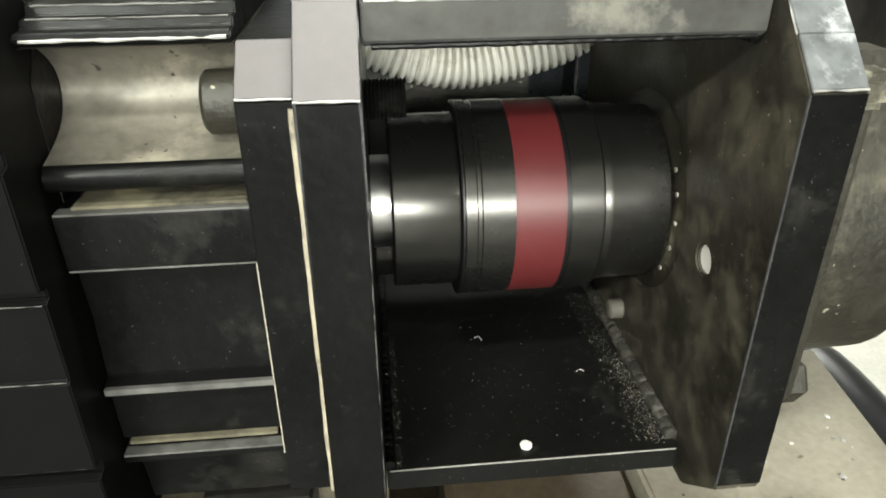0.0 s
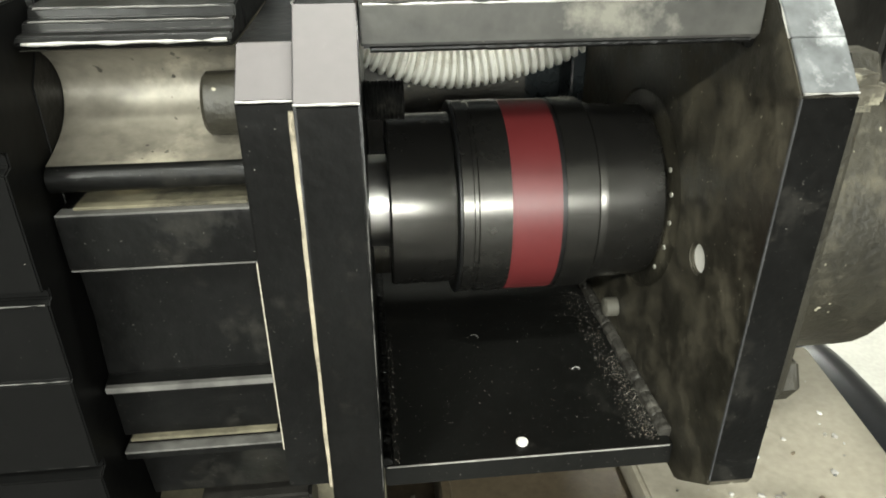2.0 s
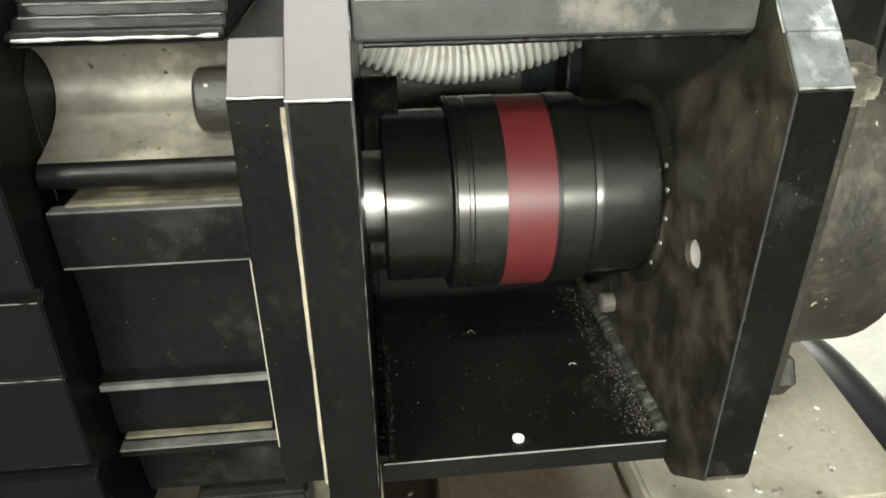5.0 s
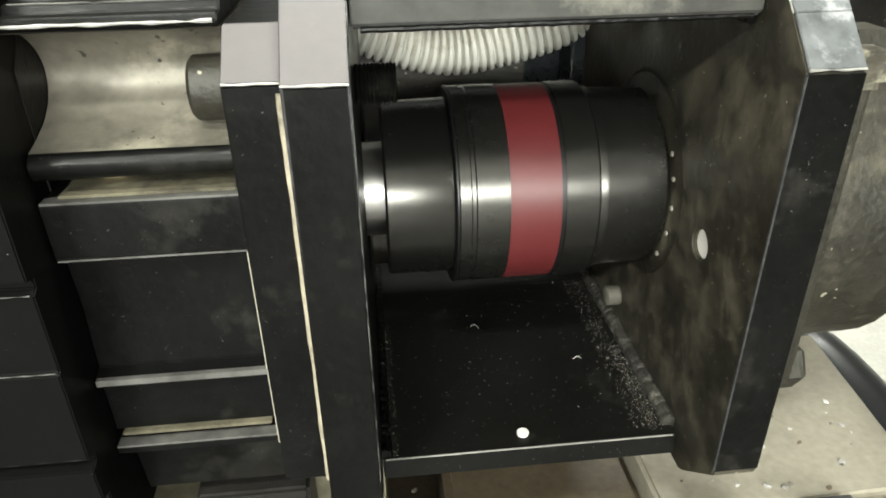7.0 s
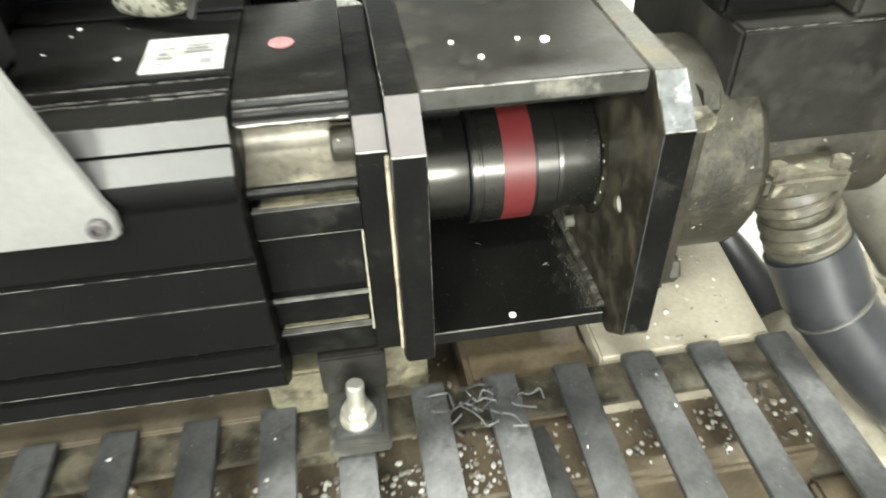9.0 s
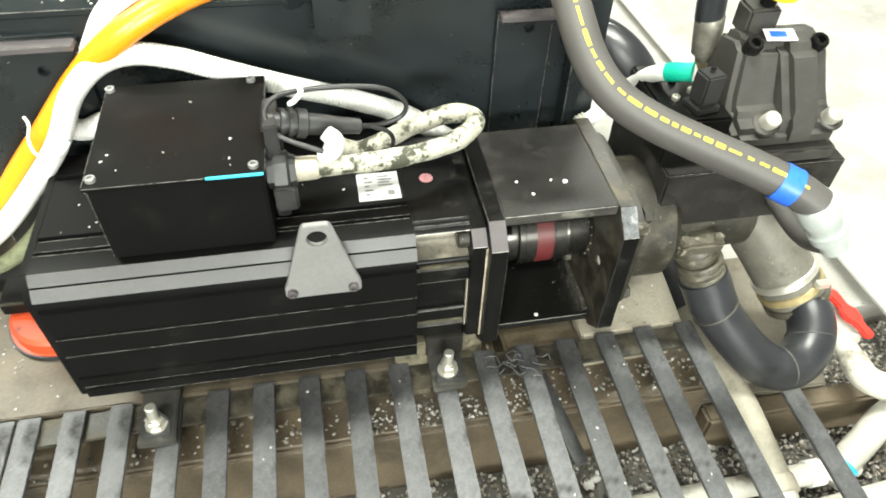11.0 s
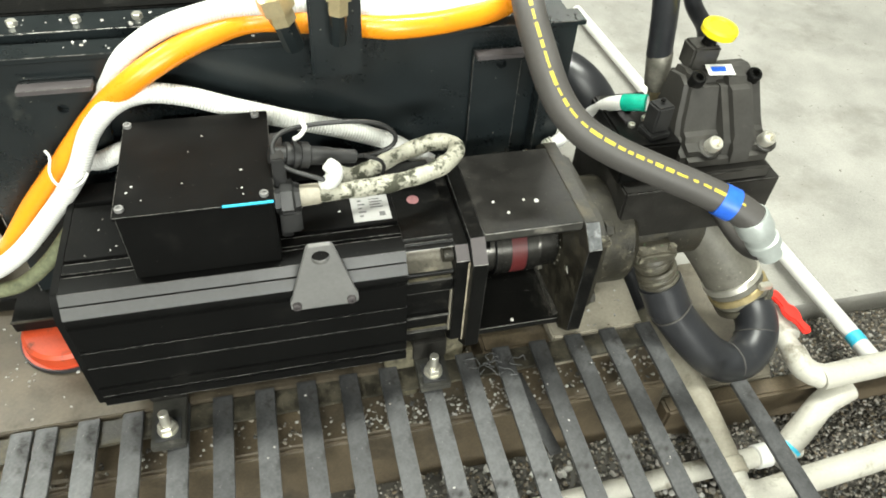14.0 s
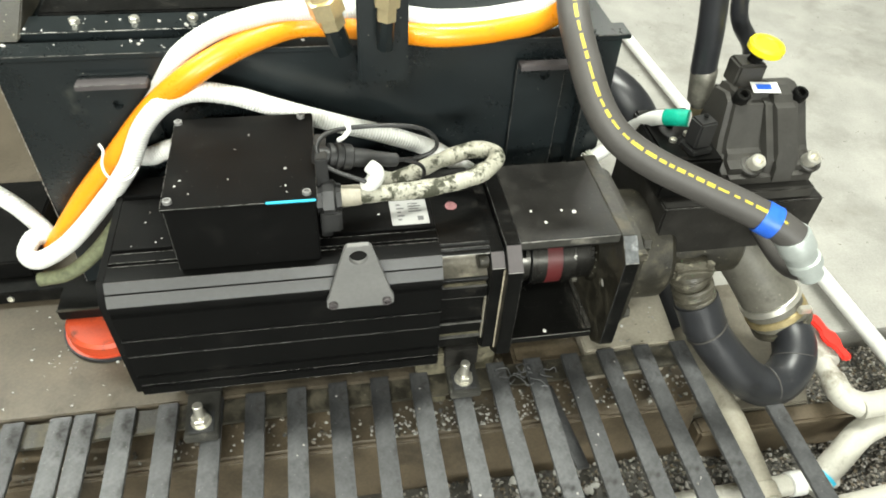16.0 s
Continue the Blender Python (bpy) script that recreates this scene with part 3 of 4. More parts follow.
for sx, sy in ((-0.481, 0.04), (-0.305, 0.04), (-0.484, 0.217), (-0.309, 0.217)):
    cap_screw("screw", (sx, sy, 0.4476), (0, 0, 1), 0.0058, 0.005, LUG, tbox)
part("edge_tape", box(-0.358, -0.294, 0.0252, 0.0285, 0.4452, 0.4478, 0.0004), CYAN, tbox, "cyan tape on the cover edge")
gland = thing("cable_gland", (-0.28, 0.065, 0.41), "black hexagonal plastic cable gland", "cable gland")
part("body", lathe([(0, 0.02), (0.008, 0.02), (0.0085, 0.026), (0.024, 0.026), (0.027, 0.021), (0.034, 0.019)], (-0.2935, 0.07, 0.412), (1, -0.03, 0.02), 6), PLASTIC, gland)
part("skirt", box(-0.289, -0.261, 0.045, 0.062, 0.368, 0.405, 0.003), PLASTIC, gland)
cond = thing("flexible_conduit", (-0.15, 0.1, 0.39), "grubby pale flexible conduit looping back, stained green", "conduit")
part("hose", sweep([(-0.272, 0.07, 0.413), (-0.235, 0.068, 0.416), (-0.193, 0.072, 0.412), (-0.129, 0.083, 0.407), (-0.065, 0.1, 0.408), (-0.028, 0.128, 0.41), (-0.024, 0.155, 0.409), (-0.054, 0.172, 0.402), (-0.106, 0.17, 0.386), (-0.14, 0.17, 0.369), (-0.175, 0.18, 0.348), (-0.21, 0.2, 0.345)], lambda t: 0.0128 + 0.0006 * math.sin(31 * t) + 0.0005 * math.sin(73 * t), rib=0.0004, pitch=0.005), CONDUIT, cond)
part("end_sleeve", lathe([(0, 0.0135), (0.003, 0.0152), (0.026, 0.0148), (0.03, 0.0135)], (-0.2625, 0.0694, 0.4136), (1, -0.04, 0.06), 22), DUSTPIPE, cond, "cream plastic end sleeve")
conn = thing("round_connector", (-0.25, 0.11, 0.45), "black round plug connector with a cable", "connector")
d = Vector((1, 0.14, -0.26)).normalized()
part("socket", lathe([(-0.02, 0.012), (0.0, 0.012), (0.0005, 0.0175), (0.006, 0.0175), (0.0065, 0.014), (0.010, 0.014), (0.0105, 0.0185), (0.016, 0.0185), (0.0165, 0.015), (0.02, 0.015), (0.0205, 0.0185), (0.032, 0.018), (0.034, 0.015)], (-0.274, 0.1, 0.462), d, 28), PLASTIC, conn)
part("plug", lathe([(0.034, 0.0135), (0.06, 0.0125), (0.068, 0.011), (0.1, 0.0095), (0.102, 0.007)], (-0.274, 0.1, 0.462), d, 24), PLASTIC, conn)
part("cable", sweep([(-0.185, 0.115, 0.436), (-0.15, 0.13, 0.425), (-0.122, 0.135, 0.432), (-0.117, 0.135, 0.451), (-0.14, 0.135, 0.473), (-0.186, 0.13, 0.485), (-0.24, 0.125, 0.488), (-0.275, 0.11, 0.49), (-0.288, 0.095, 0.478), (-0.275, 0.08, 0.458), (-0.24, 0.07, 0.444), (-0.21, 0.066, 0.433)], 0.0033, 12, 0.004), PLASTIC, conn)
part("cable", sweep([(-0.165, 0.12, 0.432), (-0.14, 0.125, 0.415), (-0.135, 0.13, 0.39), (-0.15, 0.135, 0.35)], 0.003, 12, 0.004), PLASTIC, conn)
part("bracket", box(-0.2915, -0.275, 0.075, 0.135, 0.3325, 0.475, 0.002), PLASTIC, conn)
tie = thing("white_cable_tag", (-0.22, 0.075, 0.43), "white plastic flag on the cable", "cable tag")
part("flag", sweep([(-0.228, 0.072, 0.425), (-0.215, 0.07, 0.436), (-0.211, 0.072, 0.45), (-0.22, 0.075, 0.46)], lambda t: 0.009 + 0.003 * math.sin(3 * t), 14, 0.003), WHITE, tie)
part("band", sweep([(-0.23, 0.062, 0.43), (-0.222, 0.06, 0.44), (-0.213, 0.064, 0.43)], 0.0022, 10, 0.003), WHITE, tie)

# labels
plate = thing("rating_label", (-0.157, 0.12, 0.33), "silver rating label on the motor top", "label")
part("sheet", box(-0.186, -0.129, 0.092, 0.148, 0.3292, 0.3302, 0), PAPER, plate)
for k in range(5):
    part("printed_line", box(-0.176, -0.165 if k % 2 else -0.17, 0.102 + k * 0.0085, 0.105 + k * 0.0085, 0.3303, 0.3307, 0), INK, plate)
for k in range(4):
    part("printed_line", box(-0.158, -0.138 - 0.004 * (k % 2), 0.12 + k * 0.006, 0.122 + k * 0.006, 0.3303, 0.3307, 0), INK, plate)
part("code_block", box(-0.146, -0.137, 0.1, 0.109, 0.3303, 0.3307, 0), INK, plate)
whole("round_sticker", lathe([(0, 0.0095), (0.0008, 0.0095)], (-0.09, 0.13, 0.3272)), PINK, "faded pink round sticker on the end bell", "sticker")

# ---- bell housing ----
bell = thing("coupling_housing", (0.08, 0.13, 0.075), "black welded steel coupling housing, open at the front", "housing")
plate_out = [(0, 0.3), (0.031, 0.328), (0.235, 0.328), (0.265, 0.3), (0.265, 0.105), (0.235, 0.075), (0.031, 0.075), (0.0, 0.104)]
m_plate = part("motor_plate", prism(plate_out, -0.0235, 0.0, w=0.0012, holes=[ring(AY, AZ, 0.05)]), BLACK, bell)
# brightness of the slope facing the light is this overlay's colour
part("pale_facet", prism([(-0.0004, 0.3006), (0.0303, 0.3285), (0.0312, 0.3275), (0.0007, 0.2995)], -0.023, -0.0005, w=0.0003), PALE_STEEL, m_plate, "sloped facet, painted pale as if lit")
p_plate = part("pump_plate", prism([(0, 0.298), (0.016, 0.3145), (0.031, 0.328), (0.235, 0.328), (0.265, 0.3), (0.265, 0.1), (0.235, 0.072), (0.031, 0.072), (0.0, 0.1)], 0.16, 0.1825, w=0.001, holes=[ring(AY, AZ, 0.0585, 40), ring(0.0525, 0.2005, 0.0075, 16)]), BLACK_OILY, bell)
part("pale_facet", prism([(-0.0005, 0.2985), (0.0155, 0.315), (0.0165, 0.3141), (0.0006, 0.2976)], 0.1605, 0.182, w=0.0003), WORN_LIT, p_plate, "scuffed facet, also painted pale as if lit")
part("pale_facet", prism([(0.0155, 0.3152), (0.0303, 0.3286), (0.0312, 0.3276), (0.0166, 0.3143)], 0.1605, 0.182, w=0.0003), WORN_LIT, p_plate, "scuffed facet, also painted pale as if lit")
part("front_skin", box(0.1602, 0.1823, -0.0006, 0.0006, 0.103, 0.2965, 0.0002), BLACK, p_plate)
lid = part("lid", box(0.0005, 0.1595, 0.036, 0.222, 0.3105, 0.3275, 0.001), DUSTBLACK, bell)
base = part("base", box(0.0005, 0.1595, 0.038, 0.245, 0.077, 0.0915, 0.001), BLACK_FLOOR, bell)


WELD = material("dusty_weld_bead", (0.03, 0.028, 0.024), 0.5, var=0.5, scale=60, bump=0.5, dirt=(0.11, 0.103, 0.088), dirt_at=0.55, dirt_scale=55, soft=0.2)


def weld(name, a, b, r, parent, mat):
    n = int((Vector(b) - Vector(a)).length / 0.0022)
    pts = [Vector(a).lerp(Vector(b), i / n) + Vector([random.uniform(-1, 1) * r * 0.1 for _ in range(3)]) for i in range(n + 1)]
    return part(name, sweep(pts, lambda t: r * (0.95 + 0.05 * math.sin(t * n * 2.1) + random.uniform(-0.03, 0.03)), 10, 0.0012), mat, parent, "rough weld bead")


weld("weld", (0.158, 0.045, 0.093), (0.158, 0.235, 0.093), 0.0046, bell, WELD)
weld("weld", (0.002, 0.04, 0.093), (0.002, 0.235, 0.093), 0.0035, bell, BLACK)
weld("weld", (0.004, 0.0375, 0.31), (0.156, 0.037, 0.3105), 0.0014, bell, BLACK)
weld("weld", (0.158, 0.04, 0.309), (0.158, 0.235, 0.309), 0.003, bell, BLACK)
for by, bz in ((0.145, 0.113),):
    part("pump_bolt", lathe([(0, 0.0065), (0.008, 0.0065), (0.009, 0.005)], (0.1597, by, bz), (-1, 0, 0), 20), GREYPIPE, bell, "pale dusty bolt end")
part("pilot_ring", lathe([(0.1606, 0.0574), (0.1612, 0.0583), (0.1815, 0.0583)], (0, AY, AZ), (1, 0, 0), 48), CASTING, bell, "dirt-caked pump pilot ring")
part("plug", lathe([(0, 0.0073), (0.0195, 0.0073)], (0.1622, 0.0525, 0.2005), (1, 0, 0), 20), CHIP, bell, "pale plug seen in the bolt hole")
for by, bz in ((0.055, 0.285),):
    prof = [(i * 0.0008, 0.0085 if i % 2 else 0.0075) for i in range(22)]
    part("stud", lathe(prof, (0.0002, by, bz), (1, 0, 0), 20), BLACK, bell)
part("scuffed_front", box(0.001, 0.159, 0.0352, 0.0362, 0.3125, 0.3268, 0.0003), DUSTY, lid, "dusty scuffed front edge")
part("worn_edge", box(0.002, 0.157, 0.0372, 0.0382, 0.0912, 0.0918, 0.0002), EDGE, base, "edge line of wear or painted highlight")
edge_thread((0.002, 0.0353, 0.3268), (0.158, 0.0353, 0.3268), 0.0006, lid, EDGE, 3, 0.12)
edge_thread((-0.0232, -0.0002, 0.3002), (-0.0005, -0.0002, 0.3002), 0.0007, m_plate, EDGE, 4, 0.03)
edge_thread((-0.0232, 0.0308, 0.3283), (-0.0232, 0.2, 0.3283), 0.0005, m_plate, FAINT_EDGE, 5, 0.3)
edge_thread((0.1605, -0.0004, 0.298), (0.182, -0.0004, 0.298), 0.0007, p_plate, EDGE, 6, 0.05)
edge_thread((0.1602, 0.0165, 0.3145), (0.1602, 0.0305, 0.3283), 0.0006, p_plate, EDGE, 7, 0.2)
edge_thread((-0.0004, 0.0002, 0.115), (-0.0004, 0.0002, 0.298), 0.0003, m_plate, FAINT_EDGE, 8, 0.5)
part("worn_edge", box(0.1596, 0.1604, -0.0008, 0.0004, 0.104, 0.2965, 0.0002), RACK, p_plate, "edge line of wear or painted highlight")

# ---- coupling ----
coup = thing("jaw_coupling", (0.08, AY, AZ - 0.055), "black steel jaw coupling, its red inserts built as a spinning band", "coupling")
part("shaft", rod((-0.03, AY, AZ), (0.0115, AY, AZ), 0.0265, 48), SHAFT, coup, "bright ground steel shaft")
part("motor_hub", lathe([(0.010, 0.027), (0.010, 0.0478), (0.0112, 0.049), (0.0445, 0.049), (0.0455, 0.0495), (0.0462, 0.0542), (0.0475, 0.0554), (0.053, 0.0554), (0.0535, 0.0547), (0.0555, 0.0547), (0.056, 0.0554), (0.0728, 0.0554)], (0, AY, AZ), (1, 0, 0), 96), HUB, coup)
part("hub_rim", lathe([(0.0452, 0.0548), (0.0459, 0.0556), (0.0468, 0.0556), (0.0472, 0.055)], (0, AY, AZ), (1, 0, 0), 96), HUB_DARK, coup)
# solid band stands in for the red inserts blurred by rotation
part("spun_insert_band", lathe([(0.073, 0.045), (0.073, 0.0551), (0.0992, 0.0551), (0.0992, 0.045)], (0, AY, AZ), (1, 0, 0), 96), RED, coup, "red band of elastomer inserts blurred by turning")
part("spacer_ring", lathe([(0.0993, 0.05), (0.0993, 0.0548), (0.1016, 0.0548), (0.1016, 0.05)], (0, AY, AZ), (1, 0, 0), 96), HUB_DARK, coup)
part("pump_hub", lathe([(0.1017, 0.0554), (0.1185, 0.0554), (0.1195, 0.0545), (0.12, 0.0518), (0.1215, 0.0522), (0.1245, 0.0522), (0.125, 0.0512), (0.1555, 0.0505), (0.158, 0.048), (0.158, 0.02)], (0, AY, AZ), (1, 0, 0), 96), HUB, coup)
# small bright ticks put in for the glints on the hub rim
for a in (2.55, 2.8, 3.1, 3.4, 3.75):
    part("rim_glint", lathe([(0, 0.0014), (0.0008, 0.0014)], (0.1585, AY + 0.052 * math.cos(a), AZ + 0.052 * math.sin(a)), (-1, 0, 0), 10), ZINC, coup)

# ---- tank ----
tank = thing("oil_tank", (-0.27, 0.6, 0.0), "dark teal painted steel oil tank", "tank")
part("shell", box(-0.735, 0.212, 0.295, 0.95, 0.0, 0.515, 0.003), TANK, tank)
part("top_rim", box(-0.742, 0.222, 0.288, 0.33, 0.5155, 0.524, 0.0015), TANK, tank)
part("cover_flange", box(-0.73, -0.33, 0.345, 0.40, 0.516, 0.531, 0.002), TANK, tank)
part("cover", box(-0.69, -0.33, 0.402, 0.8, 0.516, 0.534, 0.003), BLACK, tank)
part("corner_gusset", prism([(0.33, 0.5245), (0.5, 0.5245), (0.5, 0.6), (0.4, 0.56)], -0.735, -0.7, "x", 0.002), CASTING, tank)
for k in range(5):
    hexbolt("cover_bolt", (-0.715 + k * 0.085, 0.372, 0.531), (0, 0, 1), 0.014, 0.008, ZINC, tank)
for bx0, bx1, bz0, hs in ((-0.624, -0.525, 0.14, ((-0.578, 0.443),)), (0.037, 0.118, 0.27, ((0.085, 0.459), (0.08, 0.303)))):
    br = part("bracket", prism([(bx0, bz0), (bx1, bz0), (bx1, 0.486), (bx0, 0.486)], 0.283, 0.2945, "y", 0.001, holes=[ring(hx, hz, 0.0075, 16) for hx, hz in hs]), TANK, tank)
    part("tab", box(bx0, bx1, 0.262, 0.2828, 0.481, 0.489, 0.001), PALE_STEEL, br, "pale steel tab")
part("grimy_panel", box(-0.1, 0.122, 0.2885, 0.2945, 0.02, 0.262, 0.001), CASTING, tank, "brown grimy lower panel")
part("side_rib", box(0.15, 0.17, 0.262, 0.2948, 0.0, 0.5, 0.002), TANK, tank)
for k, (ea, eb, er) in enumerate((((-0.74, 0.2885, 0.5236), (0.22, 0.2885, 0.5236), 0.0009), ((-0.735, 0.2955, 0.02), (-0.735, 0.2955, 0.512), 0.001), ((-0.728, 0.3455, 0.5305), (-0.332, 0.3455, 0.5305), 0.0009), ((0.037, 0.2835, 0.28), (0.037, 0.2835, 0.484), 0.0008), ((0.118, 0.2835, 0.28), (0.118, 0.2835, 0.484), 0.0008), ((0.151, 0.2625, 0.02), (0.151, 0.2625, 0.498), 0.0009), ((-0.623, 0.262, 0.4888), (-0.526, 0.262, 0.4888), 0.0008))):
    edge_thread(ea, eb, er, tank, FAINT_EDGE if k not in (1, 2) else EDGE, 80 + k, 0.35)
tank_base = thing("base_channel", (-0.95, 0.33, 0.0), "black steel base channel with a bright screw", "channel")
part("rail", box(-1.6, -0.745, 0.312, 0.352, 0.0, 0.03, 0.002), BLACK, tank_base)
cap_screw("screw", (-0.887, 0.3118, 0.014), (0, -1, 0), 0.006, 0.004, ZINC, tank_base)
cab = thing("black_cabinet", (-1.05, 0.5, 0.03), "black steel cabinet side beside the tank", "cabinet")
part("body", box(-1.5, -0.85, 0.353, 0.6, 0.0, 0.07, 0.003), BLACK, cab)

# fittings on the tank top
man = thing("hose_manifold", (-0.175, 0.32, 0.5), "dark block with two brass hose fittings", "manifold")
part("block", box(-0.219, -0.146, 0.236, 0.249, 0.492, 0.68, 0.003), TANK, man)
part("bracket", box(-0.219, -0.146, 0.2492, 0.2946, 0.482, 0.505, 0.003), TANK, man)
for (fx, fy, fz), w, s in (((-0.252, 0.233, 0.584), (-0.28, -0.1, 1), 0.025), ((-0.18, 0.214, 0.6), (0.05, 0.0, 1), 0.019)):
    f = part("fitting", lathe([(0, s * 0.75), (0.02, s * 0.75), (0.021, s * 1.0), (0.045, s), (0.047, s * 0.8), (0.09, s * 0.7)], (fx, fy, fz), w, 6), BRASS, man, "brass hexagon hose fitting")
    part("stem", lathe([(-0.045, s * 0.55), (-0.04, s * 0.62), (0.0, s * 0.62)], (fx, fy, fz), w, 8), TANK, f)

# red mount
mount = thing("machine_mount", (-0.69, 0.215, 0.0), "orange red machine foot under a dark bracket", "machine mount")
part("pad", lathe([(0.0, 0.083), (0.009, 0.085), (0.0095, 0.08), (0.028, 0.08), (0.034, 0.074)], (-0.69, 0.235, 0.0), k=48), REDCAP, mount, "orange red plastic pad")
part("rubber", lathe([(0.0, 0.088), (0.008, 0.088)], (-0.69, 0.235, 0.0003), k=40), BLACKRUB, mount)
part("bracket", box(-0.775, -0.605, 0.225, 0.3, 0.0345, 0.062, 0.003), BLACK, mount)
part("worn_edge", box(-0.775, -0.605, 0.223, 0.228, 0.0585, 0.063, 0.001), CASTING, mount)

# ---- hoses and conduits over the tank ----
orange = thing("orange_hose", (-0.3, 0.33, 0.5), "thick glossy orange hose over the tank", "hose")
part("hose", sweep([(0.186, 0.396, 0.6), (0.096, 0.316, 0.55), (-0.0, 0.28, 0.545), (-0.088, 0.268, 0.545), (-0.14, 0.28, 0.545), (-0.216, 0.296, 0.548), (-0.296, 0.309, 0.548), (-0.361, 0.285, 0.542), (-0.424, 0.257, 0.525), (-0.475, 0.248, 0.495), (-0.535, 0.262, 0.438), (-0.602, 0.258, 0.362), (-0.663, 0.255, 0.293), (-0.718, 0.25, 0.221), (-0.742, 0.254, 0.192)], 0.0178, 24, 0.01), ORANGE, orange)
w1 = thing("white_conduit", (-0.1, 0.4, 0.55), "white corrugated conduit along the orange hose", "conduit")
part("hose", sweep([(0.189, 0.41500000000000004, 0.62), (0.099, 0.335, 0.565), (0.002, 0.296, 0.56), (-0.086, 0.284, 0.562), (-0.139, 0.292, 0.565), (-0.215, 0.304, 0.57), (-0.31, 0.306, 0.572), (-0.365, 0.293, 0.57), (-0.419, 0.281, 0.558), (-0.471, 0.277, 0.525), (-0.509, 0.29, 0.471), (-0.535, 0.287, 0.435), (-0.568, 0.283, 0.387), (-0.574, 0.274, 0.362), (-0.55, 0.266, 0.358), (-0.511, 0.262, 0.374), (-0.44, 0.258, 0.382)], 0.0152, 20, rib=0.0011, pitch=0.0046), WHITE, w1)
w2 = thing("white_conduit", (-0.4, 0.25, 0.33), "white corrugated conduit looped beside the terminal box", "conduit")
part("hose", sweep([(-0.03, 0.268, 0.285), (-0.07, 0.262, 0.32), (-0.107, 0.257, 0.349), (-0.182, 0.25, 0.386), (-0.26, 0.25, 0.413), (-0.341, 0.25, 0.444), (-0.402, 0.25, 0.469), (-0.456, 0.25, 0.479), (-0.5, 0.245, 0.468), (-0.54, 0.235, 0.432), (-0.575, 0.222, 0.37), (-0.632, 0.216, 0.302), (-0.695, 0.207, 0.24), (-0.748, 0.205, 0.209), (-0.772, 0.223, 0.209), (-0.763, 0.245, 0.222), (-0.75, 0.265, 0.212), (-0.77, 0.285, 0.228), (-0.801, 0.305, 0.251), (-0.86, 0.335, 0.28)], 0.0152, 20, rib=0.0011, pitch=0.0046), WHITE, w2)
w3 = thing("white_conduit", (0.08, 0.268, 0.22), "white corrugated conduit sagging behind the coupling", "conduit")
part("hose", sweep([(-0.025, 0.268, 0.278), (0.001, 0.268, 0.265), (0.036, 0.268, 0.252), (0.073, 0.27, 0.247), (0.123, 0.27, 0.257), (0.152, 0.271, 0.268), (0.2, 0.275, 0.29)], 0.0172, 24, rib=0.0045, pitch=0.0058, sharp=4), GRUBBY, w3)
part("smooth_length", sweep([(0.195, 0.2745, 0.288), (0.225, 0.274, 0.315), (0.246, 0.258, 0.36), (0.258, 0.225, 0.402), (0.27, 0.196, 0.4255), (0.294, 0.17, 0.439)], 0.0122, 20, 0.005), WHITE, w3, "smooth white sleeve")
part("tape", sweep([(0.27, 0.196, 0.4255), (0.28, 0.183, 0.433), (0.294, 0.17, 0.439)], 0.0136, 22, 0.004), GREEN, w3, "green tape wrap")
for pts, rr in (([(-0.612, 0.247, 0.399), (-0.606, 0.237, 0.393), (-0.611, 0.228, 0.375), (-0.604, 0.214, 0.363), (-0.585, 0.202, 0.362), (-0.566, 0.201, 0.37), (-0.556, 0.212, 0.378)], 0.0021), ([(-0.258, 0.098, 0.488), (-0.25, 0.094, 0.496), (-0.243, 0.1, 0.503), (-0.247, 0.11, 0.507)], 0.0032)):
    whole("cable_tie", sweep(pts, rr, 8, 0.003), WHITE, "white cable tie drawn tight round a bundle", "cable tie", "cable ties")
rag = thing("green_cord", (-0.7, 0.2, 0.19), "dirty green grey cord under the white loop", "cord")
part("cord", sweep([(-0.76, 0.2, 0.17), (-0.71, 0.2, 0.18), (-0.66, 0.21, 0.215), (-0.61, 0.22, 0.27)], 0.012, 14, 0.006), material("green_grey_cord", (0.13, 0.14, 0.08), 0.8, var=0.5, scale=60), rag)

# grey hydraulic hose
gh = thing("hydraulic_hose", (0.2, 0, 0.45), "thick grey black hydraulic hose with yellow print", "hose")
HP = [(0.14, 0.4, 0.66), (0.106, 0.3, 0.625), (0.082, 0.2, 0.605), (0.088, 0.14, 0.562), (0.102, 0.095, 0.52), (0.127, 0.06, 0.49), (0.17, 0.03, 0.468), (0.229, 0.0, 0.448), (0.288, -0.03, 0.43), (0.331, -0.055, 0.415), (0.358, -0.072, 0.40)]
hose_part = part("hose", sweep(HP, 0.0225, 28, 0.008), RUBBER, gh)
path = spline(HP, 0.004)


def print_bar(i, n, lift, wid):
    b = bmesh.new()
    rows = []
    for j in range(i, min(i + n, len(path) - 2)):
        dd = (path[j + 1] - path[j]).normalized()
        up = (Vector((-0.1, -0.5, 0.85)) - dd * Vector((-0.1, -0.5, 0.85)).dot(dd)).normalized()
        across = dd.cross(up)
        rows.append([b.verts.new(path[j] + 0.0228 * (math.cos(a) * up + math.sin(a) * across)) for a in (lift - wid, lift - wid / 3, lift + wid / 3, lift + wid)])
    for p, q in zip(rows, rows[1:]):
        for k in range(3):
            b.faces.new((p[k], p[k + 1], q[k + 1], q[k]))
    return b


i = 22
while i < len(path) - 8:
    n = random.choice((2, 3, 3, 4, 5))
    part("print_bar", print_bar(i, n + 1, 0.12, 0.1 + random.uniform(-0.03, 0.03)), YPRINT, hose_part, "worn yellow print")
    i += n + random.choice((1, 1, 1, 2))
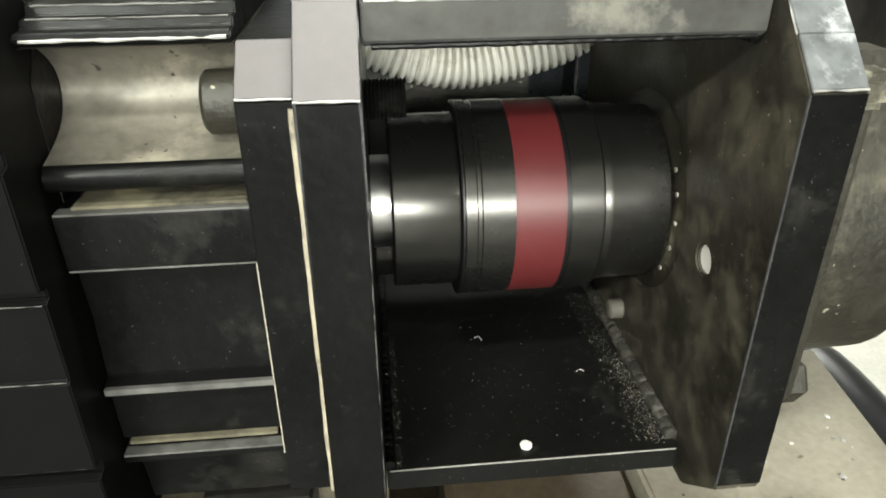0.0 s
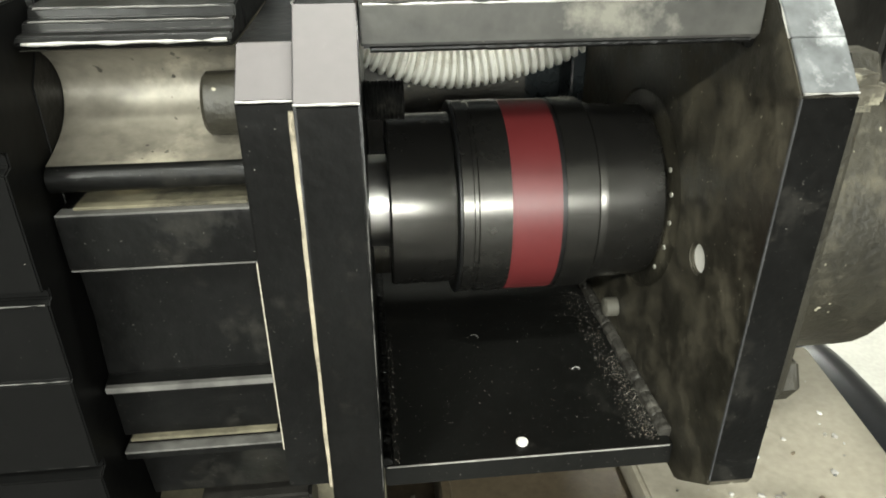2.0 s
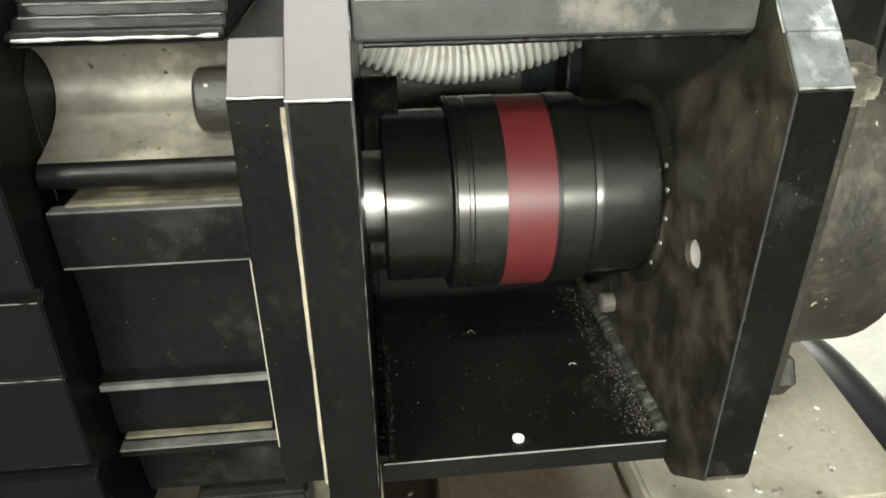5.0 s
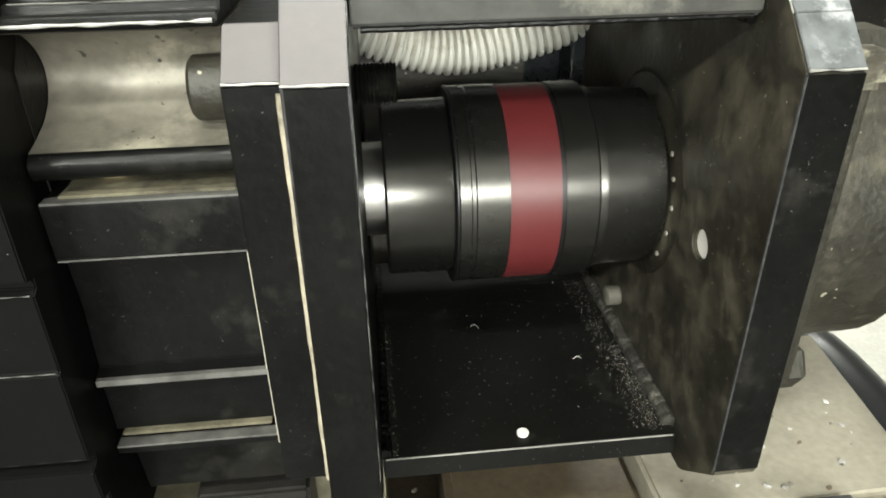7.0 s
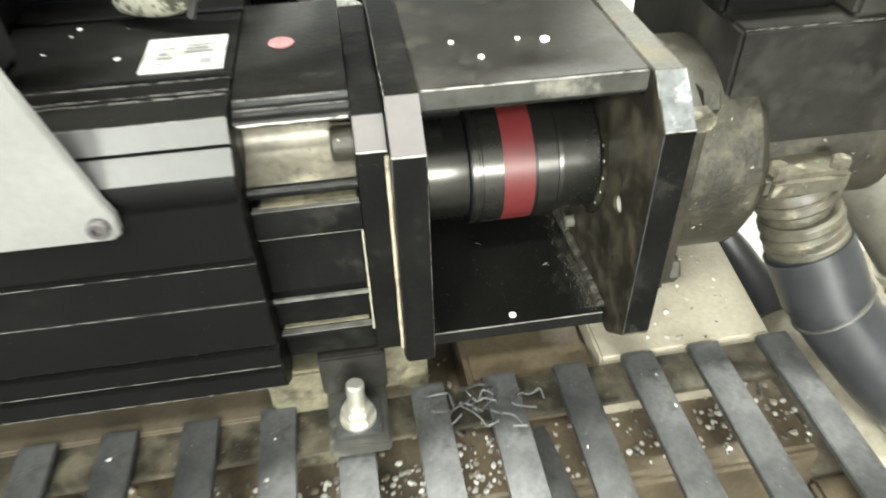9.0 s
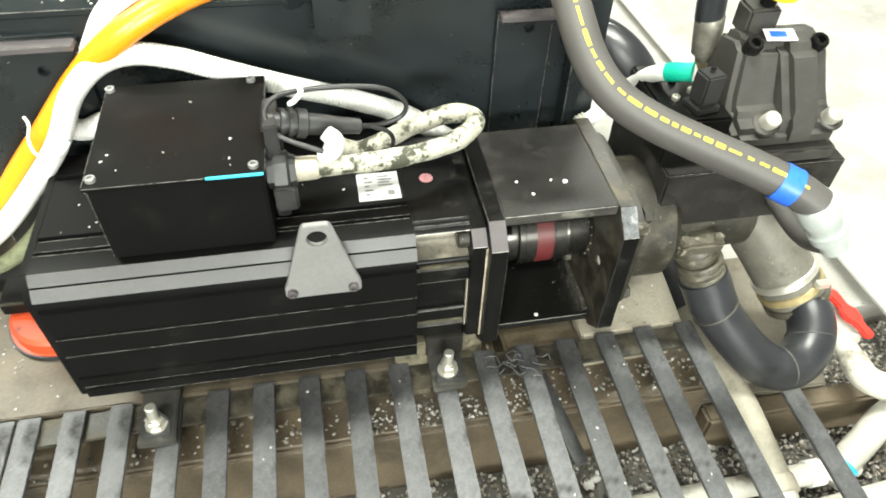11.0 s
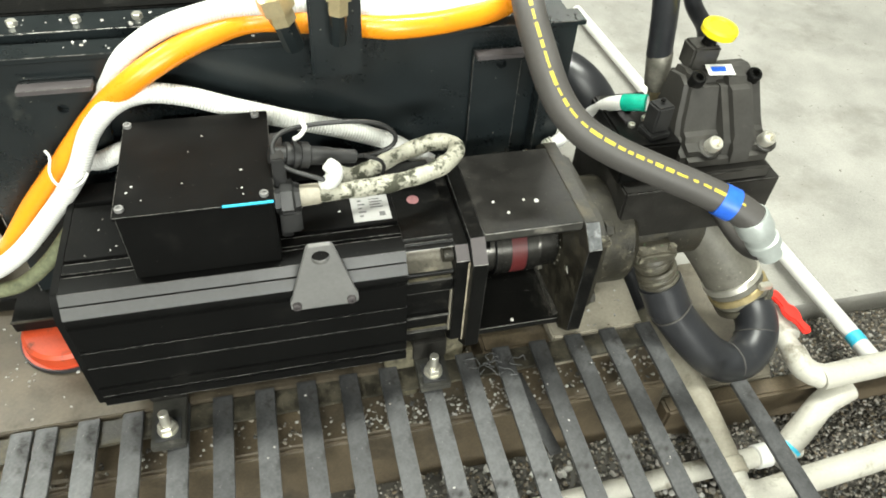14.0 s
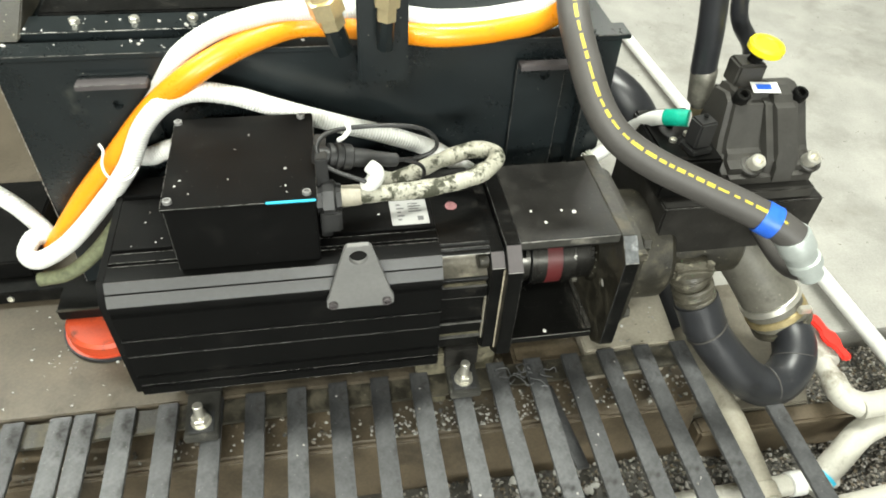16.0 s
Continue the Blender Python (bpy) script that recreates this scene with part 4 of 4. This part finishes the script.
part("blue_band", sweep([(0.312, -0.0435, 0.4215), (0.322, -0.05, 0.418), (0.331, -0.055, 0.415)], 0.0242, 28, 0.004), BLUE, gh, "blue tape band")
d = Vector((0.043, -0.014, -0.058)).normalized()
part("ferrule", lathe([(0, 0.024), (0.004, 0.0255), (0.03, 0.0255), (0.034, 0.022), (0.05, 0.021), (0.052, 0.024), (0.066, 0.024), (0.068, 0.018), (0.09, 0.018)], (0.352, -0.069, 0.405), d, 28), material("pale_steel_ferrule", (0.52, 0.56, 0.54), 0.4, 0.5, var=0.1), gh, "pale steel crimped ferrule")
part("tail", sweep([tuple(Vector((0.352, -0.069, 0.405)) + d * 0.08), (0.402, -0.06, 0.315), (0.425, 0.0, 0.275), (0.44, 0.1, 0.26)], 0.013, 20, 0.008), RUBBER, gh)

# ---- pump ----
pump = thing("hydraulic_pump", (0.3, 0.15, 0.0), "grimy cast hydraulic pump bolted to the housing", "pump")
part("mounting_flange", prism([(0.02, 0.29), (0.06, 0.31), (0.22, 0.31), (0.25, 0.28), (0.25, 0.12), (0.2, 0.09), (0.07, 0.09), (0.02, 0.13)], 0.183, 0.206, w=0.006), CASTING, pump)
part("casing", lathe([(0.206, 0.09), (0.215, 0.098), (0.28, 0.098), (0.29, 0.09), (0.3, 0.065), (0.43, 0.065), (0.44, 0.055)], (0, AY + 0.01, AZ - 0.01), (1, 0, 0), 40), CASTING, pump)
for by, bz in ((0.05, 0.29), (0.045, 0.13)):
    hexbolt("bolt", (0.2062, by, bz), (1, 0, 0), 0.024, 0.014, CASTING, pump)
part("worn_shoulder", box(0.1835, 0.205, 0.012, 0.03, 0.285, 0.3, 0.004), SLUDGE, pump)
part("block", box(0.252, 0.534, 0.085, 0.29, 0.2205, 0.325, 0.003), DUSTBLACK, pump, "dusty black steel manifold block")
edge_thread((0.254, 0.0852, 0.3248), (0.533, 0.0852, 0.3248), 0.0006, pump, FAINT_EDGE, 9, 0.3)
part("upper_block", box(0.245, 0.341, 0.11, 0.26, 0.3255, 0.4, 0.004), BLACK, pump)
part("suction_flange", box(0.29, 0.366, 0.05, 0.125, 0.185, 0.208, 0.005), SLUDGE, pump, "flange caked with pale sludge")
for by, bx in ((0.06, 0.3), (0.06, 0.356)):
    hexbolt("bolt", (bx, by, 0.2082), (0, 0, 1), 0.014, 0.009, SLUDGE, pump)
neck = part("suction_neck", sweep([(0.332, 0.088, 0.19), (0.345, 0.08, 0.155), (0.362, 0.068, 0.118)], lambda t: 0.034 + 0.003 * math.sin(9 * t) + 0.0015 * math.sin(41 * t), 28, 0.004), SLUDGE, pump, "neck caked with pale sludge")
for k, t in enumerate((0.25, 0.55, 0.85)):
    c = Vector((0.332, 0.088, 0.19)).lerp(Vector((0.362, 0.068, 0.118)), t)
    part("sealing_wrap", lathe([(0, 0.034), (0.003, 0.0372), (0.009, 0.0376), (0.013, 0.034)], c, (0.36, -0.24, -0.9), 26), SLUDGE, neck)
for k, a in enumerate((0.25, 1.8, 3.3, 5.0)):
    cap_screw("screw", (0.27 + 0.015 * math.cos(a) + 0.02, 0.17 + 0.035 * math.sin(a), 0.4003), (0, 0, 1), 0.006, 0.006, (ZINC, BLACK)[k % 2], pump)
plug = thing("valve_plug", (0.29, 0.155, 0.4), "black square solenoid plug", "plug")
part("body", turn(box(-0.016, 0.016, -0.015, 0.015, 0.0, 0.046, 0.003), Matrix.Translation((0.302, 0.14, 0.412)) @ Matrix.Rotation(0.2, 4, "Z")), PLASTIC, plug)
part("base", turn(box(-0.019, 0.019, -0.018, 0.018, -0.0118, -0.0005, 0.002), Matrix.Translation((0.302, 0.14, 0.412)) @ Matrix.Rotation(0.2, 4, "Z")), PLASTIC, plug)
part("screw", lathe([(0, 0.004), (0.002, 0.004)], (0.302, 0.14, 0.4622), k=12), BLACK, plug)

valve = thing("pressure_valve", (0.4, 0.16, 0.325), "grey brown cast pressure valve with a yellow cap", "valve")
v_body = (prism([(0.095, 0.349), (0.235, 0.349), (0.235, 0.468), (0.195, 0.478), (0.17, 0.47), (0.143, 0.412), (0.13, 0.392), (0.095, 0.38)], 0.342, 0.505, "x", 0.01))
for v in v_body.verts:
    if v.co.z > 0.385:
        v.co.x = 0.424 + (v.co.x - 0.424) * (1 - 2.2 * (v.co.z - 0.385))
part("body", v_body, VALVE, valve)
part("web", prism([(0.088, 0.352), (0.094, 0.4), (0.155, 0.4735), (0.2, 0.4835), (0.2, 0.45), (0.12, 0.37)], 0.412, 0.468, "x", 0.012), VALVE, valve)
part("foot", box(0.342, 0.51, 0.088, 0.245, 0.3252, 0.3488, 0.004), VALVE, valve)
for bx in (0.385, 0.488):
    part("bolt_boss", lathe([(0, 0.019), (0.004, 0.019), (0.006, 0.017)], (bx + 0.006, 0.112, 0.381), (0, -0.4, 1), 24), VALVE, valve)
for sx, sy, sz, mt in ((0.374, 0.178, 0.463, BLACK), (0.474, 0.178, 0.461, BLACK), (0.394, 0.11, 0.386, ZINC), (0.49, 0.11, 0.386, ZINC)):
    cap_screw("cap_screw", (sx, sy, sz), (0, -0.45, 1) if mt is BLACK else (0.0, -0.55, 0.85), 0.0125, 0.018, mt, valve)
part("blue_white_label", turn(box(-0.022, 0.022, -0.012, 0.012, 0.0, 0.0008, 0), Matrix.Translation((0.415, 0.182, 0.481)) @ Matrix.Rotation(-0.12, 4, "Z") @ Matrix.Rotation(0.2, 4, "X")), WHITE, valve)
part("label_bar", turn(box(-0.012, 0.012, -0.005, 0.006, 0.001, 0.0015, 0), Matrix.Translation((0.412, 0.182, 0.4812)) @ Matrix.Rotation(-0.12, 4, "Z") @ Matrix.Rotation(0.2, 4, "X")), BLUE, valve)
part("stem_block", box(0.372, 0.42, 0.2, 0.24, 0.4685, 0.51, 0.004), VALVE, valve)
part("stem", rod((0.4, 0.215, 0.51), (0.405, 0.212, 0.53), 0.011, 20), BLACK, valve)
part("cap", lathe([(0, 0.024), (0.003, 0.028), (0.012, 0.0285), (0.016, 0.026), (0.0165, 0.02), (0.0135, 0.018)], (0.408, 0.21, 0.528), (0.1, -0.1, 1), 32), YELLOW, valve, "bright yellow plastic cap")
uh = thing("upright_hose", (0.31, 0.23, 0.44), "black hose with a steel ferrule rising from the pump", "hose")
part("hose", sweep([(0.351, 0.263, 0.468), (0.34, 0.263, 0.54), (0.326, 0.266, 0.62), (0.31, 0.27, 0.75)], 0.021, 24, 0.01), BLACKRUB, uh)
part("ferrule", lathe([(0, 0.013), (0.012, 0.013), (0.013, 0.02), (0.055, 0.0215), (0.072, 0.0215), (0.075, 0.0195)], (0.363, 0.262, 0.4), (-0.16, 0, 1), 24), material("grimy_ferrule", (0.2, 0.19, 0.16), 0.45, 0.5, var=0.4, scale=50), uh, "grimy steel ferrule")
part("nipple", lathe([(0, 0.016), (0.03, 0.016), (0.032, 0.012), (0.076, 0.012)], (0.367, 0.262, 0.3255), (-0.05, 0, 1), 6), BRASS, uh, "tarnished brass nipple")
uh2 = thing("upright_hose", (0.45, 0.3, 0.44), "thin black hose behind the valve", "hose")
part("hose", sweep([(0.46, 0.3, 0.33), (0.455, 0.3, 0.47), (0.4, 0.3, 0.56), (0.385, 0.3, 0.75)], 0.014, 20, 0.01), BLACKRUB, uh2)
bb = thing("rubber_bend", (0.3, 0.4, 0.3), "black rubber bend behind the pump", "pipe")
part("bend", sweep([(0.2, 0.5, 0.31), (0.26, 0.44, 0.34), (0.31, 0.38, 0.31), (0.345, 0.345, 0.22), (0.352, 0.34, 0.1), (0.352, 0.34, -0.19)], 0.042, 28, 0.012), BLACKRUB, bb)

# ---- pipes ----
elb = thing("suction_bend", (0.5, 0.05, -0.1), "black rubber suction bend with worn seams", "pipe")
BEND = [(0.36, 0.069, 0.122), (0.367, 0.063, 0.105), (0.385, 0.042, 0.066), (0.426, 0.012, 0.014), (0.47, -0.012, -0.03), (0.516, -0.023, -0.057), (0.565, -0.012, -0.062), (0.6, 0.017, -0.046), (0.612, 0.055, -0.026), (0.608, 0.098, -0.02)]
part("bend", sweep(BEND, lambda t: 0.037 + 0.005 * t, 32, 0.01), BLACKRUB, elb)
part("collar", sweep([(0.362, 0.067, 0.116), (0.37, 0.059, 0.1), (0.384, 0.043, 0.068)], 0.0405, 32, 0.006), BLACKRUB, elb)
for k, (i, j) in enumerate(((2, 3), (5, 6), (7, 8))):
    way = Vector(BEND[j]) - Vector(BEND[i])
    part("seam", lathe([(0, 0.038), (0.0008, 0.0405 + 0.0008 * k), (0.002, 0.041 + 0.0008 * k), (0.003, 0.038)], Vector(BEND[i]).lerp(Vector(BEND[j]), 0.1), way, 36), RUBBER, elb, "worn grey moulding seam")
bigp = thing("return_pipe", (0.55, 0.16, 0.0), "large grimy return pipe with a hose clamp", "pipe")
part("pipe", sweep([(0.614, 0.098, -0.03), (0.546, 0.16, 0.07), (0.49, 0.22, 0.14), (0.45, 0.27, 0.19)], 0.056, 32, 0.012), GREYPIPE, bigp)
for k, (s, mt) in enumerate(((0.0, SLUDGE), (0.2, material("rusty_clamp_band", (0.3, 0.24, 0.12), 0.5, 0.4, var=0.4, scale=50)), (0.42, ZINC))):
    p = Vector((0.614, 0.098, -0.03)).lerp(Vector((0.546, 0.16, 0.07)), s)
    part("clamp", lathe([(0, 0.058), (0.002, 0.0605), (0.014, 0.0605), (0.016, 0.058)], p, (-0.068, 0.062, 0.1), 36), mt, bigp)
cl = box(0.6, 0.625, 0.062, 0.075, 0.04, 0.055, 0.002)
part("clamp_screw", cl, ZINC, bigp)
thin = thing("thin_rod", (0.45, 0.12, 0.0), "thin dark steel rod beside the return pipe", "rod")
part("rod", rod((0.40, 0.2, 0.1), (0.47, 0.1, -0.02), 0.008, 16), BLACK, thin)
part("lower", rod((0.47, 0.1, -0.02), (0.56, 0.0, -0.15), 0.008, 16), BLACK, thin)
drain = thing("drain_pipe", (0.5, -0.05, -0.18), "dusty pale drain pipe under the grating", "pipe")
part("pipe", sweep([(0.432, 0.1, -0.085), (0.44, 0.02, -0.098), (0.452, -0.056, -0.108), (0.452, -0.19, -0.128)], 0.0265, 24, 0.02), DUSTPIPE, drain)
part("upper_length", sweep([(0.4215, 0.2, -0.079), (0.427, 0.15, -0.083), (0.4325, 0.095, -0.0855)], 0.0255, 24, 0.02), DUSTPIPE, drain)
# cover added to make the pipe's upper length black
part("black_length", sweep([(0.41, 0.31, -0.08), (0.414, 0.27, -0.065), (0.42, 0.2, -0.07), (0.427, 0.145, -0.08)], 0.034, 24, 0.02), BLACKRUB, drain, "black upper length of the drain pipe")
part("collar", rod((0.452, -0.185, -0.127), (0.452, -0.215, -0.131), 0.03, 24, 0.002), DUSTPIPE, drain)
part("elbow", sweep([(0.452, -0.21, -0.13), (0.453, -0.235, -0.136), (0.478, -0.25, -0.14), (0.53, -0.25, -0.14), (1.3, -0.19, -0.14)], 0.0245, 24, 0.012), PVC, drain)
cross = thing("cross_pipe", (0.25, -0.16, -0.21), "white plastic pipe lying on the gravel", "pipe")
part("pipe", rod((-0.1, -0.17, -0.215), (0.66, -0.155, -0.208), 0.02, 24), PVC, cross)
part("socket", lathe([(0, 0.02), (0.002, 0.024), (0.03, 0.024), (0.032, 0.02)], (0.56, -0.157, -0.209), (1, 0.02, 0), 24), WHITE, cross)
far = thing("white_pipe", (0.87, 0.6, -0.15), "long straight white plastic pipe on the floor", "pipe")
part("pipe", rod((0.834, 1.6, -0.16), (0.902, -0.05, -0.145), 0.018, 24), WHITE, far)
part("blue_mark", rod((0.8983, 0.042, -0.1458), (0.8993, 0.016, -0.1456), 0.0186, 24), CYAN, far)
bv = thing("ball_valve", (0.7, 0.02, -0.1), "pale plastic ball valve with a red lever", "valve")
part("pipe", sweep([(0.705, 0.22, -0.085), (0.695, 0.103, -0.075), (0.678, 0.02, -0.072), (0.678, -0.03, -0.074)], 0.021, 24, 0.01), PVC, bv)
part("body", lathe([(0, 0.021), (0.003, 0.028), (0.035, 0.03), (0.065, 0.028), (0.068, 0.021)], (0.695, 0.085, -0.075), (-0.15, -1, 0), 24), PVC, bv)
part("elbow", sweep([(0.678, -0.015, -0.074), (0.68, -0.055, -0.078), (0.71, -0.078, -0.08), (0.76, -0.078, -0.08), (1.4, -0.06, -0.08)], 0.0245, 24, 0.01), PVC, bv)
part("stem", rod((0.697, 0.05, -0.055), (0.698, 0.048, -0.033), 0.008, 16), PVC, bv)
part("lever", turn(prism([(-0.062, -0.009), (-0.05, -0.013), (-0.02, -0.01), (-0.008, -0.018), (0.012, -0.016), (0.022, -0.009), (0.05, -0.011), (0.056, 0.0), (0.05, 0.011), (0.022, 0.009), (0.012, 0.016), (-0.008, 0.018), (-0.02, 0.01), (-0.05, 0.012), (-0.062, 0.008)], 0, 0.011, "z", 0.003), Matrix.Translation((0.692, 0.048, -0.035)) @ Matrix.Rotation(-1.45, 4, "Z")), REDPAINT, bv, "red plastic lever")
el2 = thing("white_elbow", (0.68, -0.12, -0.15), "white plastic pipe elbow with a blue joint", "pipe")
part("elbow", sweep([(0.78, -0.09, -0.125), (0.72, -0.105, -0.14), (0.675, -0.13, -0.165), (0.63, -0.155, -0.195), (0.6, -0.175, -0.215)], 0.026, 24, 0.01), PVC, el2)
part("joint", sweep([(0.634, -0.153, -0.193), (0.628, -0.156, -0.197)], 0.0275, 24, 0.003), CYAN, el2)

# ---- loose bits ----
def scatter(name, count, spots, mat, size, label, category, flat=0.4, tilt=0.3, seed=1):
    rnd = random.Random(seed)
    verts, faces = [], []
    for _ in range(count):
        x0, x1, y0, y1, z = rnd.choice(spots)
        c = Vector((rnd.uniform(x0, x1), rnd.uniform(y0, y1), z))
        s = size * rnd.uniform(0.45, 1.5)
        m = Euler((rnd.uniform(-tilt, tilt), rnd.uniform(-tilt, tilt), rnd.uniform(0, 6.3))).to_matrix()
        k = rnd.choice((5, 6, 6, 7))
        asp = rnd.uniform(0.5, 1.0)
        i0 = len(verts)
        for lev, f in ((0.0, 0.8), (0.5, 1.0), (1.0, 0.6)):
            for j in range(k):
                a = 6.283 * j / k
                r = s * f * rnd.uniform(0.75, 1.1)
                verts.append(c + m @ Vector((r * math.cos(a), asp * r * math.sin(a), s * flat * lev * 1.6)))
        for lev in (0, 1):
            for j in range(k):
                p, q = i0 + lev * k + j, i0 + lev * k + (j + 1) % k
                faces.append((p, q, q + k, p + k))
        faces.append(tuple(range(i0 + 2 * k, i0 + 3 * k)))
    me = bpy.data.meshes.new(name)
    me.from_pydata(verts, [], faces)
    me.materials.append(mat)
    return tagged(new(name, me), label, category, kind="stuff")


def varied(name, cols, rough=0.7):
    m = bpy.data.materials.new(name)
    m.use_nodes = True
    n, l = m.node_tree.nodes, m.node_tree.links
    gm = n.new("ShaderNodeNewGeometry")
    rp = n.new("ShaderNodeValToRGB")
    rp.color_ramp.interpolation = "CONSTANT"
    while len(rp.color_ramp.elements) < len(cols):
        rp.color_ramp.elements.new(0.5)
    for i, c in enumerate(cols):
        rp.color_ramp.elements[i].position = i / len(cols)
        rp.color_ramp.elements[i].color = (*c, 1)
    l.new(gm.outputs["Random Per Island"], rp.inputs[0])
    ns = n.new("ShaderNodeTexNoise")
    ns.inputs["Scale"].default_value = 160
    mx = n.new("ShaderNodeMix")
    mx.data_type, mx.blend_type = "RGBA", "MULTIPLY"
    mx.inputs[0].default_value = 0.5
    l.new(rp.outputs[0], mx.inputs[6])
    l.new(ns.outputs[0], mx.inputs[7])
    l.new(mx.outputs[2], n["Principled BSDF"].inputs["Base Color"])
    n["Principled BSDF"].inputs["Roughness"].default_value = rough
    return m


STONES = varied("mixed_gravel", [(0.1, 0.092, 0.08), (0.17, 0.155, 0.13), (0.26, 0.24, 0.2), (0.12, 0.11, 0.09), (0.48, 0.46, 0.42), (0.2, 0.16, 0.11), (0.09, 0.09, 0.085), (0.36, 0.32, 0.27)])
BITS = varied("plastic_swarf", [(0.6, 0.59, 0.56), (0.45, 0.43, 0.4), (0.7, 0.69, 0.66), (0.3, 0.28, 0.25)])
scatter("gravel", 24000, [(-1.3, 0.5, -0.62, -0.03, -0.262), (0.3, 1.4, -0.5, -0.05, -0.258), (-0.2, 0.7, -0.4, -0.04, -0.25), (0.73, 1.5, -0.01, 0.168, -0.258), (0.7, 1.3, -0.35, -0.06, -0.252)], STONES, 0.0038, "mixed wet gravel and debris in the pit", "gravel", 0.6, 0.8, 3)
scatter("pit_scraps", 260, [(-0.9, 0.5, -0.35, -0.05, -0.248), (0.0, 0.5, -0.3, -0.05, -0.245)], BITS, 0.008, "pale plastic scraps on the gravel", "scraps", 0.4, 0.6, 4)
scatter("ledge_chips", 420, [(-0.6, 0.4, -0.01, 0.045, -0.0995), (0.0, 0.4, 0.0, 0.055, -0.0995), (-0.2, 0.1, -0.012, 0.03, -0.0995)], BITS, 0.003, "pale plastic chips on the brown ledge", "chips", 0.35, 0.3, 5)
scatter("ledge_dirt", 700, [(-0.9, 0.44, -0.012, 0.2, -0.0998)], STONES, 0.004, "dark crumbs on the brown ledge", "crumbs", 0.4, 0.3, 15)
scatter("grating_chips", 30, [(-0.004 + 0.0713 * k - 0.013, -0.004 + 0.0713 * k + 0.013, -0.35, 0.03, 0.0042) for k in range(-9, 5)], BITS, 0.0018, "pale chips lying on the bars", "chips", 0.35, 0.1, 6)
scatter("plinth_chips", 34, [(0.19, 0.34, 0.075, 0.24, -0.0038)], BITS, 0.0026, "pale chips on the plinth", "chips", 0.4, 0.2, 7)
scatter("plinth_crumbs", 30, [(0.19, 0.35, 0.07, 0.24, -0.0038)], STONES, 0.0018, "dark crumbs on the plinth", "crumbs", 0.5, 0.2, 8)
scatter("box_chips", 14, [(-0.48, -0.31, 0.04, 0.215, 0.4467)], BITS, 0.0018, "pale chips on the terminal box", "chips", 0.4, 0.1, 9)
scatter("plate_chips", 100, [(-0.85, -0.6, 0.06, 0.3, 0.0), (-0.8, -0.66, 0.13, 0.32, 0.0)], BITS, 0.0024, "pale chips on the floor plate", "chips", 0.4, 0.1, 10)
scatter("tank_chips", 50, [(-0.72, 0.1, 0.297, 0.325, 0.5242), (-0.72, -0.4, 0.35, 0.39, 0.5312)], BITS, 0.0028, "pale chips on the tank top", "chips", 0.4, 0.2, 11)
scatter("housing_dust", 1500, [(0.012, 0.148, 0.045, 0.22, 0.0916)] + [(0.138, 0.1535, 0.045, 0.2, 0.0917)] * 3 + [(0.146, 0.154, 0.042, 0.12, 0.0917)] * 2 + [(0.004, 0.009, 0.04, 0.16, 0.0917)], STONES, 0.00028, "fine pale specks inside the housing", "specks", 0.4, 0.1, 12)
scatter("motor_chips", 12, [(-0.57, -0.5, 0.09, 0.19, 0.3292), (-0.29, -0.13, 0.09, 0.19, 0.3292)], BITS, 0.0018, "pale chips on the motor", "chips", 0.4, 0.1, 13)
for cx, cy, s in ((0.033, 0.103, 0.0022), (0.101, 0.094, 0.0036), (0.082, 0.1, 0.002), (0.05, 0.075, 0.0024)):
    whole("chip", lathe([(0, s), (s * 0.5, s * 1.05), (s * 0.8, s * 0.7)], (cx, cy, 0.3276), k=9), CHIP, "small white plastic chip on the lid", "chip", "chips on the lid")
whole("chip", lathe([(0, 0.0032), (0.0014, 0.0034), (0.002, 0.0026)], (0.0765, 0.048, 0.0916), k=11), CHIP, "small white plastic chip in the housing", "chip", "chips on the lid")
for k in range(7):
    r = random.Random(40 + k)
    c = Vector((r.uniform(0.0, 0.1), r.uniform(0.0, 0.035), 0.005))
    pts = [c + Vector((0.012 * math.cos(a + k) * r.uniform(0.5, 1.6), 0.012 * math.sin(a) * r.uniform(0.5, 1.4), 0.004 + 0.006 * r.random())) for a in np.linspace(0, 5.5, 8)]
    whole("swarf_curl", sweep(pts, 0.0011, 6, 0.003), RACK, "curl of grey swarf by the housing", "swarf", "swarf curls")
for k in range(2):
    r = random.Random(70 + k)
    c = Vector((r.uniform(0.03, 0.13), r.uniform(0.07, 0.2), 0.0922))
    whole("fibre", sweep([c, c + Vector((0.003, 0.0015, 0.0003)), c + Vector((0.005, r.uniform(-0.003, 0.003), 0.0002))], 0.00016, 5, 0.001), CHIP, "fine pale fibre in the housing", "fibre", "fibres")
